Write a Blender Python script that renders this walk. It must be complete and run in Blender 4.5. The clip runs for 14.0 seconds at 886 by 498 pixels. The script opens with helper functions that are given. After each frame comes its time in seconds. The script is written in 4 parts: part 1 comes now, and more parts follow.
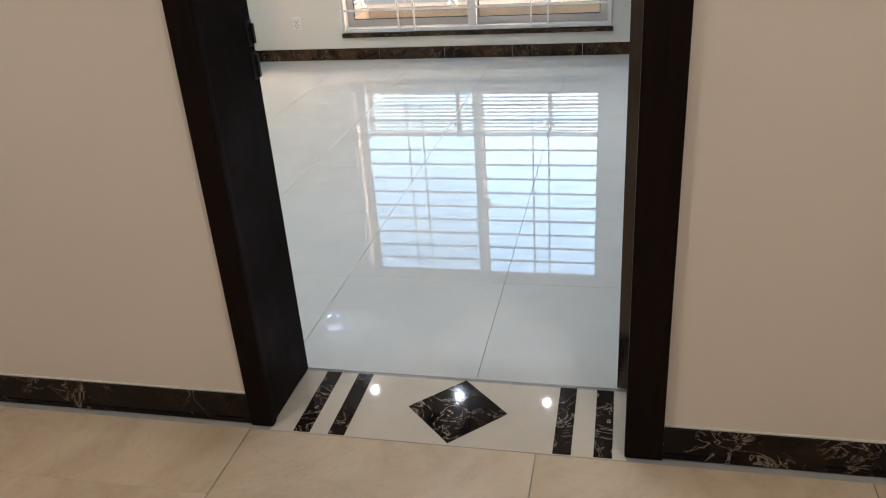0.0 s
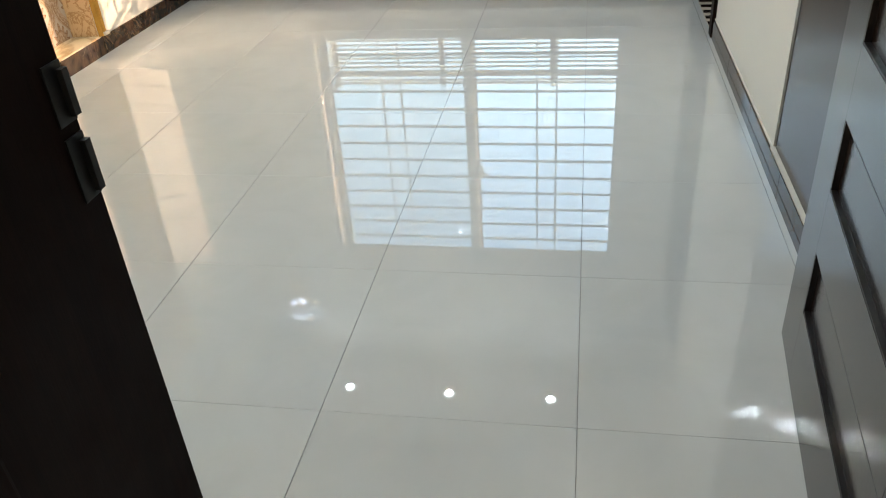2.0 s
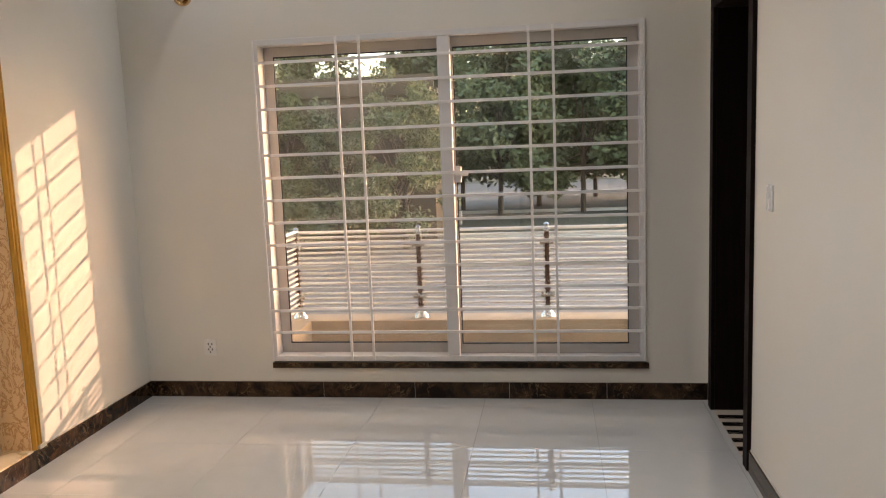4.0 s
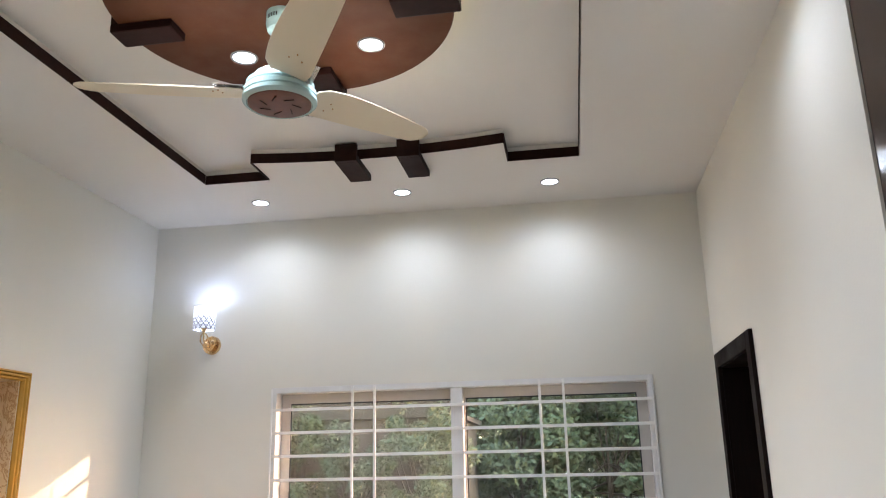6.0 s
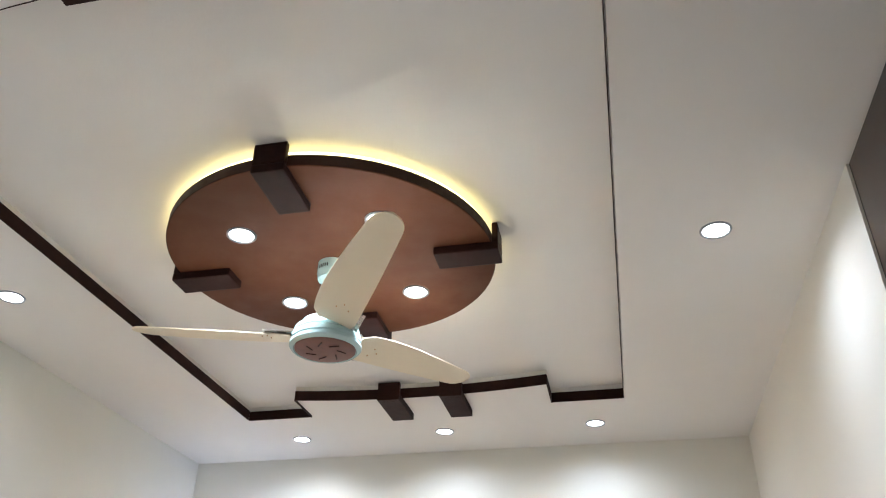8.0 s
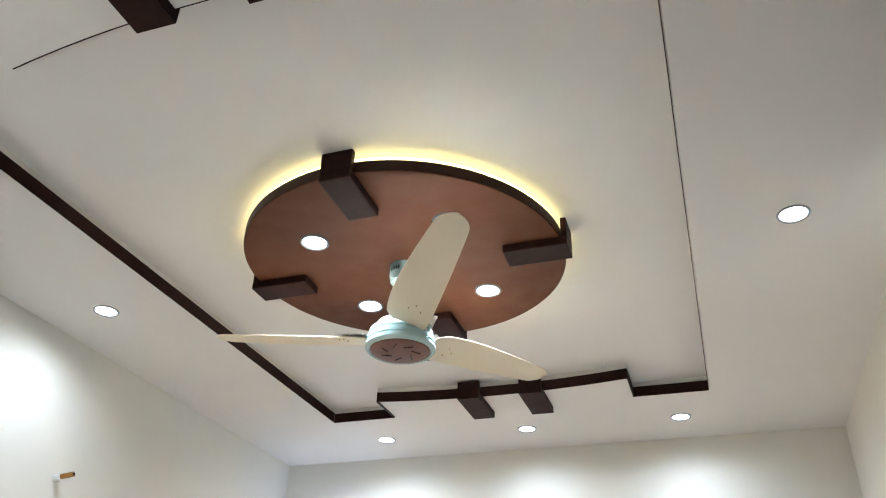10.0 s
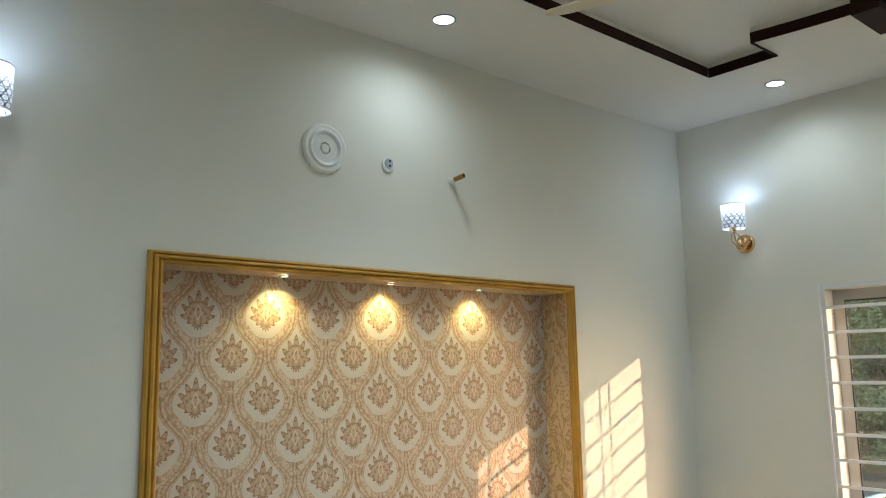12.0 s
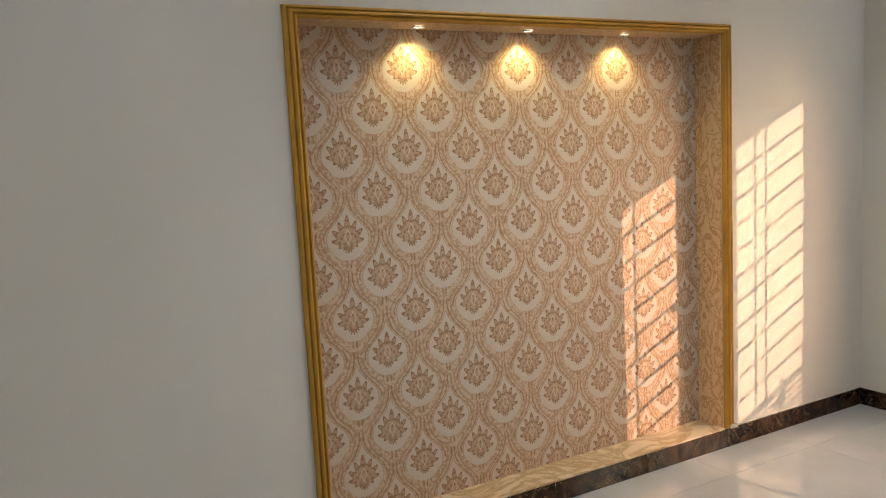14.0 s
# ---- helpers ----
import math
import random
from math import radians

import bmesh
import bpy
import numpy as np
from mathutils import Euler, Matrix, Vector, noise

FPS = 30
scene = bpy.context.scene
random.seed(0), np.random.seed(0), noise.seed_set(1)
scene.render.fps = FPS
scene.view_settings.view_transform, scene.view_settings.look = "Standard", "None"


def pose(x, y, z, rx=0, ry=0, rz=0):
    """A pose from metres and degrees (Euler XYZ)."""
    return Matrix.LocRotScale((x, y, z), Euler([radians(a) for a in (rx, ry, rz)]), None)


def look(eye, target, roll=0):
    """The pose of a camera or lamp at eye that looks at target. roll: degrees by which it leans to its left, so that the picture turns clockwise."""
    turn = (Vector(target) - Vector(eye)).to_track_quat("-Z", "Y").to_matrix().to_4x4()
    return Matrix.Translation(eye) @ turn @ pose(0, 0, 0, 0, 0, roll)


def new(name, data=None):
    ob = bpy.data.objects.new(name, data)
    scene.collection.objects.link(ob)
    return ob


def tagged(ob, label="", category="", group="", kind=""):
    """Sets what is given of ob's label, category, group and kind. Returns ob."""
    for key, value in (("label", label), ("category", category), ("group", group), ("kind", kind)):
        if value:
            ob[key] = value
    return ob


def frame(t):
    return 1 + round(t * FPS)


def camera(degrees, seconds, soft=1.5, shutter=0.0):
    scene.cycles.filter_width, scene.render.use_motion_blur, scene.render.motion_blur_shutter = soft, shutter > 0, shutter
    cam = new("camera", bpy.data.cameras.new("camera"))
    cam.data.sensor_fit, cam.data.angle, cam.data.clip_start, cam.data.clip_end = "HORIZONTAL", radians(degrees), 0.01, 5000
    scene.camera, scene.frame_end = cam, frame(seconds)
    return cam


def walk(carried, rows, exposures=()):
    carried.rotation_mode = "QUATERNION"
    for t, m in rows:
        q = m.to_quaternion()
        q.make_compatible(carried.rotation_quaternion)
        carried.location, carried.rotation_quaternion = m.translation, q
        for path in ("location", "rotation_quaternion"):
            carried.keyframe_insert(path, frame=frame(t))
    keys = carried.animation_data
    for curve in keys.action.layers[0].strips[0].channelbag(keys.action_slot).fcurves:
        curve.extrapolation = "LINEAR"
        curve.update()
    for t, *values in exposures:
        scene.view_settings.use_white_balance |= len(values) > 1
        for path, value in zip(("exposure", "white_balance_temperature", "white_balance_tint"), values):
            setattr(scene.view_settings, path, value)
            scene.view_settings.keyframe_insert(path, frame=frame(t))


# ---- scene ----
cam = camera(58.7, 14.0, 1.1)
EXPOSURES = [(0.0, 3.27, 6250, 9), (1.5, 3.22, 6300, 10), (2.0, 3.14, 6700, 4), (2.5, 3.02, 7250, 9), (3.0, 2.74, 7500, 16), (4.2, 2.56, 7400, 18),
             (6.3, 3.34, 6380, 13), (8.2, 3.58, 6350, 12), (10.5, 3.64, 6280, 8), (11.0, 3.24, 6300, 6), (11.5, 2.94, 6320, 1), (12.0, 2.66, 6400, -2), (12.5, 2.55, 6650, -4), (13.2, 2.5, 6880, 7), (14.0, 2.54, 6980, 14)]
PATH = [
    (0, (0.396, -2.506, 1.373), (-0.035, -0.756, 0.506), -4.2),
    (0.5, (0.293, -2.21, 1.34), (-0.167, -0.479, 0.452), -3.7),
    (1, (0.185, -1.94, 1.326), (-0.246, -0.229, 0.384), -3.3),
    (1.5, (0.044, -1.586, 1.31), (-0.333, 0.101, 0.304), -3.5),
    (2, (-0.012, -1.3, 1.295), (-0.348, 0.361, 0.234), -4.3),
    (2.5, (-0.066, -1.004, 1.273), (-0.385, 0.687, 0.254), -3.7),
    (3, (-0.106, -0.777, 1.351), (-0.42, 0.998, 0.485), -3.4),
    (3.5, (-0.221, -0.658, 1.404), (-0.499, 1.246, 0.86), -2.4),
    (4, (-0.199, -0.618, 1.463), (-0.476, 1.345, 1.196), -2.2),
    (4.2, (-0.2, -0.62, 1.474), (-0.47, 1.354, 1.3), -2.2),
    (6.3, (-0.128, -0.688, 1.638), (-0.442, 1.182, 2.274), -0.9),
    (6.5, (-0.125, -0.694, 1.646), (-0.452, 1.149, 2.351), -0.6),
    (7, (-0.119, -0.703, 1.659), (-0.469, 1.075, 2.504), -0.1),
    (7.5, (-0.109, -0.71, 1.666), (-0.473, 1.009, 2.622), 0.5),
    (8, (-0.108, -0.724, 1.671), (-0.479, 0.937, 2.722), 1.0),
    (8.2, (-0.108, -0.724, 1.674), (-0.486, 0.912, 2.761), 1.2),
    (10.4, (-0.028, -0.728, 1.655), (-0.748, 0.843, 2.662), 2.4),
    (10.5, (-0.019, -0.717, 1.634), (-0.797, 0.871, 2.569), 1.8),
    (11, (-0.063, -0.607, 1.633), (-1.082, 0.975, 2.31), 0.6),
    (11.5, (-0.082, -0.511, 1.677), (-1.366, 0.948, 2.151), 0.4),
    (12, (-0.01, -0.473, 1.661), (-1.505, 0.82, 1.963), -1.0),
    (12.5, (-0.019, -0.454, 1.641), (-1.631, 0.724, 1.769), -2.6),
    (13, (-0.044, -0.444, 1.603), (-1.709, 0.664, 1.598), -3.3),
    (13.5, (0.003, -0.422, 1.57), (-1.708, 0.604, 1.427), -3.1),
    (14, (0.021, -0.412, 1.551), (-1.713, 0.553, 1.306), -3.0),
]
walk(cam, [(t, look(eye, target, roll)) for t, eye, target, roll in PATH], EXPOSURES)

# ---- world, sun, exposure ----
world = bpy.data.worlds.new("sky")
scene.world = world
world.use_nodes = True
wn, wl = world.node_tree.nodes, world.node_tree.links
sky = wn.new("ShaderNodeTexSky")
sky.sky_type = "NISHITA"
sky.sun_disc = False
SUN_WAY = Vector((-1.0, -0.61, -0.272)).normalized()
sky.sun_elevation = math.asin(-SUN_WAY.z)
sky.sun_rotation = math.atan2(-SUN_WAY.x, -SUN_WAY.y)
sky.dust_density = 1.2
sky.ozone_density = 0.8
wl.new(sky.outputs[0], wn["Background"].inputs[0])
wn["Background"].inputs[1].default_value = 0.15

sun = new("sun", bpy.data.lights.new("sun", "SUN"))
sun.data.energy = 0.6
sun.data.angle = radians(0.15)
sun.data.color = (1.0, 0.62, 0.43)
sun.matrix_world = look((6, 6, 4), Vector((6, 6, 4)) + SUN_WAY)


# ---- materials ----
def rgb(h):
    v = [int(h[i:i + 2], 16) / 255 for i in (0, 2, 4)]
    return (*[c / 12.92 if c <= 0.04045 else ((c + 0.055) / 1.055) ** 2.4 for c in v], 1.0)


class Mat:
    """A node material with short ways to add what varies on it."""

    def __init__(self, name, color, rough=0.5, metal=0.0, **more):
        self.m = bpy.data.materials.new(name)
        self.m.use_nodes = True
        self.n, self.l = self.m.node_tree.nodes, self.m.node_tree.links
        self.b = self.n["Principled BSDF"]
        self.b.inputs["Base Color"].default_value = color
        self.b.inputs["Roughness"].default_value = rough
        self.b.inputs["Metallic"].default_value = metal
        for k, v in more.items():
            self.b.inputs[k.replace("_", " ")].default_value = v
        self.co = self.n.new("ShaderNodeTexCoord").outputs["Object"]

    def node(self, kind, ins=(), operation="", feature=""):
        nd = self.n.new(kind)
        if operation:
            nd.operation = operation
        if feature:
            nd.feature = feature
        for i, v in enumerate(ins):
            if v is None:
                continue
            if hasattr(v, "is_linked"):
                self.l.new(v, nd.inputs[i])
            else:
                nd.inputs[i].default_value = v
        return nd

    def math(self, op, a, b=0.0, c=0.0):
        return self.node("ShaderNodeMath", (a, b, c), operation=op).outputs[0]

    def noise(self, scale, detail=4.0, rough=0.55, dist=0.0, stretch=(1, 1, 1), co=None):
        mp = self.n.new("ShaderNodeMapping")
        mp.inputs["Scale"].default_value = stretch
        self.l.new(co or self.co, mp.inputs[0])
        t = self.n.new("ShaderNodeTexNoise")
        self.l.new(mp.outputs[0], t.inputs["Vector"])
        for k, v in (("Scale", scale), ("Detail", detail), ("Roughness", rough), ("Distortion", dist)):
            t.inputs[k].default_value = v
        return t.outputs[0]

    def ramp(self, fac, stops, interp="LINEAR"):
        r = self.n.new("ShaderNodeValToRGB")
        r.color_ramp.interpolation = interp
        while len(r.color_ramp.elements) < len(stops):
            r.color_ramp.elements.new(0.5)
        for e, (p, c) in zip(r.color_ramp.elements, stops):
            e.position = p
            e.color = c if isinstance(c, tuple) else (c, c, c, 1)
        self.l.new(fac, r.inputs[0])
        return r.outputs[0]

    def mix(self, fac, a, b, blend="MIX"):
        nd = self.n.new("ShaderNodeMix")
        nd.data_type, nd.blend_type = "RGBA", blend
        for k, v in ((0, fac), (6, a), (7, b)):
            if hasattr(v, "is_linked"):
                self.l.new(v, nd.inputs[k])
            else:
                nd.inputs[k].default_value = v
        return nd.outputs[2]

    def color(self, out):
        self.l.new(out, self.b.inputs["Base Color"])

    def rough(self, out):
        self.l.new(out, self.b.inputs["Roughness"])

    def bump(self, height, dist=0.001, strength=1.0):
        nd = self.n.new("ShaderNodeBump")
        nd.inputs["Distance"].default_value = dist
        nd.inputs["Strength"].default_value = strength
        self.l.new(height, nd.inputs["Height"])
        self.l.new(nd.outputs[0], self.b.inputs["Normal"])

    def random(self):
        return self.n.new("ShaderNodeObjectInfo").outputs["Random"]


def plain(name, color, rough=0.5, metal=0.0, var=0.06, scale=14.0, bump=0.0, **more):
    """A surface of one colour with slight cloudiness and fine relief."""
    k = Mat(name, color, rough, metal, **more)
    c2 = tuple(max(0, c * (1 - var)) for c in color[:3]) + (1,)
    k.color(k.mix(k.ramp(k.noise(scale), [(0.35, 0.0), (0.65, 1.0)]), color, c2))
    k.rough(k.ramp(k.noise(scale * 3.1), [(0.3, rough * 0.85), (0.7, min(1, rough * 1.2))]))
    if bump:
        k.bump(k.noise(180.0, 3), bump)
    return k.m


def wall_paint(name, color):
    k = Mat(name, color, 0.55)
    big = k.ramp(k.noise(1.3, 3), [(0.3, 0.0), (0.7, 1.0)])
    k.color(k.mix(big, color, tuple(c * 0.965 for c in color[:3]) + (1,)))
    k.b.inputs["Specular IOR Level"].default_value = 0.3
    k.bump(k.noise(90.0, 4), 0.0012, 0.35)
    return k.m


def porcelain():
    """Polished porcelain, faintly clouded, with the slow waviness of a laid floor."""
    base, alt = rgb("c4c4bf"), rgb("bbbbb6")
    k = Mat("polished_porcelain", base, 0.02)
    r = k.random()
    cloud = k.ramp(k.noise(2.6, 5, 0.6, 0.6), [(0.35, 0.0), (0.7, 1.0)])
    col = k.mix(cloud, base, alt)
    k.color(k.mix(k.math("MULTIPLY", r, 0.35), col, rgb("c0c1bd")))
    k.rough(k.ramp(k.noise(5.0, 4), [(0.4, 0.0), (0.75, 0.003)]))
    k.b.inputs["IOR"].default_value = 1.9
    geo = k.n.new("ShaderNodeNewGeometry")
    k.bump(k.noise(2.2, 2.0, 0.4, 0.0, (0.7, 1.9, 1.0), geo.outputs["Position"]), 0.004, 0.02)
    return k.m


def beige_tile():
    base = rgb("c7b49c")
    k = Mat("beige_marble_tile", base, 0.08)
    cl = k.ramp(k.noise(1.7, 6, 0.62, 1.2), [(0.35, 0.0), (0.68, 1.0)])
    col = k.mix(cl, base, rgb("ab957b"))
    v = k.ramp(k.noise(3.1, 8, 0.65, 2.5), [(0.485, 0.0), (0.5, 0.2), (0.515, 0.0)])
    k.color(k.mix(v, col, rgb("9c8568")))
    k.bump(k.noise(3.0, 2), 0.002, 0.15)
    return k.m


def dark_marble(name="dark_emperador_marble", a="110c0b", b="2b1e17", vein="c4b3a2"):
    k = Mat(name, rgb(a), 0.05, Specular_IOR_Level=0.22)
    r = k.random()
    off = k.node("ShaderNodeVectorMath", (k.co, None), operation="ADD")
    k.l.new(k.math("MULTIPLY", r, 19.0), off.inputs[1])
    co = off.outputs[0]
    cloud = k.ramp(k.noise(7.0, 7, 0.68, 1.0, co=co), [(0.42, 0.0), (0.7, 1.0)])
    col = k.mix(cloud, rgb(a), rgb(b))
    v1 = k.ramp(k.noise(9.0, 5, 0.6, 1.8, co=co), [(0.478, 0.0), (0.5, 1.0), (0.522, 0.0)])
    m = k.ramp(k.noise(6.0, 3, co=co), [(0.42, 0.0), (0.58, 1.0)])
    k.color(k.mix(k.math("MULTIPLY", k.math("MULTIPLY", v1, m), 0.5), col, rgb(vein)))
    k.rough(k.ramp(k.noise(20.0), [(0.3, 0.03), (0.7, 0.09)]))
    return k.m


def dark_wood(name, a, b, rough=0.28, axis=(9, 9, 0.7), spec=0.5):
    k = Mat(name, rgb(a), rough, Specular_IOR_Level=spec)
    g = k.ramp(k.noise(6.0, 6, 0.6, 0.6, axis), [(0.3, 0.0), (0.7, 1.0)])
    k.color(k.mix(g, rgb(a), rgb(b)))
    k.rough(k.ramp(k.noise(3.0, 4), [(0.3, rough * 0.8), (0.75, rough * 1.35)]))
    k.bump(k.noise(30.0, 4, 0.6, 0.3, axis), 0.0006, 0.4)
    return k.m


def damask():
    """Half-drop damask wallpaper: cream onion-shaped medallions with a tan flower, in a net of leafy bands."""
    k = Mat("damask_wallpaper", rgb("cbb59d"), 0.6)
    sep = k.node("ShaderNodeSeparateXYZ", (k.co,))
    x, y, z = sep.outputs
    u = k.math("DIVIDE", k.math("ADD", k.math("SUBTRACT", y, x), -0.744 - 2.807), 0.2765)
    v = k.math("DIVIDE", k.math("SUBTRACT", z, 1.915), 0.321)

    def cell(w, shift):
        return k.math("SUBTRACT", k.math("FRACT", k.math("ADD", w, 0.5 + shift)), 0.5)

    ua, va, ub, vb = cell(u, 0), cell(v, 0), cell(u, 0.5), cell(v, 0.5)
    da = k.math("ADD", k.math("ABSOLUTE", ua), k.math("ABSOLUTE", va))
    inb = k.math("GREATER_THAN", da, 0.5)

    def pick(a, b):
        return k.math("ADD", k.math("MULTIPLY", a, k.math("SUBTRACT", 1.0, inb)), k.math("MULTIPLY", b, inb))

    px, py = k.math("ABSOLUTE", pick(ua, ub)), pick(va, vb)
    t = k.math("ADD", py, 0.5)
    n1 = k.noise(70.0, 3)
    wob = k.math("MULTIPLY", k.math("SUBTRACT", n1, 0.5), 0.03)
    # half-widths of the medallion over the height of a cell
    onion = k.ramp(t, [(0.115, 0.0), (0.125, 0.1), (0.165, 0.2), (0.235, 0.28), (0.315, 0.32), (0.4, 0.328), (0.47, 0.305), (0.53, 0.255), (0.59, 0.185), (0.65, 0.115), (0.72, 0.06), (0.8, 0.02), (0.87, 0.0)], "CARDINAL")
    rim = k.math("SUBTRACT", onion, px)
    inside = k.ramp(rim, [(0.0, 0.0), (0.02, 1.0)])
    line = k.ramp(k.math("ABSOLUTE", k.math("SUBTRACT", rim, 0.012)), [(0.004, 1.0), (0.012, 0.0)])
    # a fan of petals springing from a point low in the medallion
    low = k.math("ADD", py, 0.19)
    ang = k.math("ARCTAN2", px, low)
    rad = k.math("SQRT", k.math("ADD", k.math("MULTIPLY", px, px), k.math("MULTIPLY", low, low)))
    reach = k.ramp(k.math("DIVIDE", ang, math.pi), [(0.0, 0.37), (0.1, 0.33), (0.2, 0.31), (0.32, 0.295), (0.45, 0.25), (0.55, 0.17), (0.66, 0.11), (1.0, 0.12)])
    lobe = k.math("ADD", k.math("MULTIPLY", k.math("COSINE", k.math("MULTIPLY", ang, 14.0)), 0.15), 0.85)
    edge = k.math("SUBTRACT", k.math("MULTIPLY", reach, lobe), k.math("ADD", rad, k.math("MULTIPLY", wob, 0.6)))
    flower = k.ramp(edge, [(0.0, 0.0), (0.015, 1.0)])
    outline = k.ramp(k.math("ABSOLUTE", k.math("SUBTRACT", edge, 0.018)), [(0.008, 1.0), (0.016, 0.0)])
    veins = k.ramp(k.math("COSINE", k.math("MULTIPLY", ang, 14.0)), [(-0.8, 1.0), (-0.35, 0.0)])
    rings = k.ramp(k.math("SINE", k.math("ADD", k.math("MULTIPLY", rad, 75.0), k.math("MULTIPLY", n1, 8.0))), [(0.1, 0.0), (0.8, 1.0)])
    heart = k.math("ADD", k.math("MULTIPLY", px, 1.7), k.math("ABSOLUTE", k.math("ADD", py, 0.09)))
    ogee = k.ramp(k.math("ABSOLUTE", k.math("SUBTRACT", heart, 0.085)), [(0.008, 1.0), (0.022, 0.0)])
    # leafy bands around the medallions: two edged ribbons and scattered leaves
    vor = k.node("ShaderNodeTexVoronoi", (k.co,), feature="DISTANCE_TO_EDGE")
    vor.inputs["Scale"].default_value = 48.0
    leaf = k.ramp(vor.outputs[0], [(0.04, 1.0), (0.2, 0.0)])
    sw = k.ramp(k.noise(30.0, 3, 0.5, 2.6), [(0.48, 0.0), (0.54, 1.0)])
    rw = k.math("ADD", rim, k.math("MULTIPLY", wob, 1.4))
    vine = k.ramp(k.math("ABSOLUTE", k.math("ADD", rw, 0.03)), [(0.006, 1.0), (0.016, 0.0)])
    vine2 = k.ramp(k.math("ABSOLUTE", k.math("ADD", rw, 0.1)), [(0.008, 1.0), (0.022, 0.0)])
    band = k.mix(k.math("MULTIPLY", sw, 0.8), rgb("cbb6a0"), rgb("ab8767"))
    band = k.mix(k.math("MULTIPLY", leaf, 0.35), band, rgb("cfb999"))
    band = k.mix(k.math("MULTIPLY", vine, 0.75), band, rgb("926d48"))
    band = k.mix(k.math("MULTIPLY", vine2, 0.5), band, rgb("98734f"))
    cream = k.mix(k.ramp(k.noise(40.0), [(0.4, 0.0), (0.7, 0.4)]), rgb("cdc2b4"), rgb("c2b4a2"))
    col = k.mix(inside, band, cream)
    col = k.mix(k.math("MULTIPLY", line, 0.6), col, rgb("a98a6c"))
    tone = k.mix(k.math("MULTIPLY", rings, 0.75), rgb("b99c80"), rgb("8d6845"))
    tone = k.mix(k.math("MULTIPLY", veins, 0.45), tone, rgb("c4b09a"))
    tone = k.mix(k.math("MULTIPLY", outline, 0.85), tone, rgb("855f3e"))
    tone = k.mix(k.math("MULTIPLY", ogee, 0.75), tone, rgb("dccbb6"))
    k.color(k.mix(flower, col, tone))
    ink = k.math("MAXIMUM", flower, k.math("MULTIPLY", k.math("SUBTRACT", 1.0, inside), sw))
    k.rough(k.ramp(ink, [(0.0, 0.55), (1.0, 0.48)]))
    k.l.new(k.math("MULTIPLY", ink, 0.1), k.b.inputs["Metallic"])
    k.bump(k.math("ADD", flower, k.math("MULTIPLY", sw, 0.5)), 0.0006, 0.5)
    return k.m


def ledge_marble(name="gold_veined_ledge", a="dcc9a8", b="9c7636", scale=5.0, stretch=(1.0, 0.55, 1.0), wide=0.1):
    k = Mat(name, rgb(a), 0.3)
    v = k.ramp(k.noise(scale, 5, 0.6, 2.2, stretch), [(0.5 - wide, 0.0), (0.5, 1.0), (0.5 + wide, 0.0)])
    k.color(k.mix(k.math("MULTIPLY", v, 0.75), rgb(a), rgb(b)))
    return k.m


def glow(name, color, strength):
    k = Mat(name, (0.9, 0.9, 0.9, 1), 0.3)
    k.b.inputs["Emission Color"].default_value = color
    k.b.inputs["Emission Strength"].default_value = strength
    return k.m


def lamp_fabric():
    """White pierced drum shade: the bulb's light put into emission, stronger upwards, where glare fades the dark rings.
    """
    k = Mat("pierced_lamp_shade", rgb("f2f4ff"), 0.5)
    sep = k.node("ShaderNodeSeparateXYZ", (k.co,))
    ang = k.math("ARCTAN2", sep.outputs[1], sep.outputs[0])
    u = k.math("MULTIPLY", ang, 2.0690)
    v = k.math("MULTIPLY", sep.outputs[2], 48.0)
    row = k.math("MULTIPLY", k.math("FLOOR", v), 0.5)
    cu = k.math("SUBTRACT", k.math("FRACT", k.math("ADD", u, row)), 0.5)
    cv = k.math("SUBTRACT", k.math("FRACT", v), 0.5)
    d = k.math("SQRT", k.math("ADD", k.math("MULTIPLY", cu, cu), k.math("MULTIPLY", cv, cv)))
    ring = k.ramp(k.math("ABSOLUTE", k.math("SUBTRACT", d, 0.45)), [(0.06, 1.0), (0.11, 0.0)])
    dot = k.ramp(k.math("ABSOLUTE", k.math("SUBTRACT", d, 0.12)), [(0.02, 0.7), (0.05, 0.0)])
    ink = k.math("MULTIPLY", k.math("MAXIMUM", ring, dot), k.ramp(k.math("MULTIPLY", sep.outputs[2], 6.0), [(0.35, 1.0), (0.75, 0.25)]))
    k.color(k.mix(ink, rgb("eef1ff"), rgb("1c2238")))
    k.l.new(k.mix(ink, (0.72, 0.8, 1.0, 1), (0.03, 0.04, 0.09, 1)), k.b.inputs["Emission Color"])
    k.l.new(k.math("MULTIPLY", k.ramp(k.math("MULTIPLY", sep.outputs[2], 6.0), [(0.0, 0.45), (0.35, 0.9), (0.6, 1.9)]), SHADE_GLOW), k.b.inputs["Emission Strength"])
    return k.m


def pane_glass(name, tint, dust=0.0):
    k = Mat(name, tint, 0.0)
    k.b.inputs["Transmission Weight"].default_value = 1.0
    k.b.inputs["IOR"].default_value = 1.45
    if dust:
        film = k.ramp(k.noise(9.0, 5), [(0.3, 1.0 - dust), (0.75, 1.0 - 0.5 * dust)])
        k.l.new(film, k.b.inputs["Transmission Weight"])
    return k.m


def leafage(name, a, b):
    k = Mat(name, rgb(a), 0.6)
    g = k.n.new("ShaderNodeNewGeometry")
    k.color(k.mix(g.outputs["Random Per Island"], rgb(a), rgb(b)))
    k.b.inputs["Transmission Weight"].default_value = 0.0
    return k.m


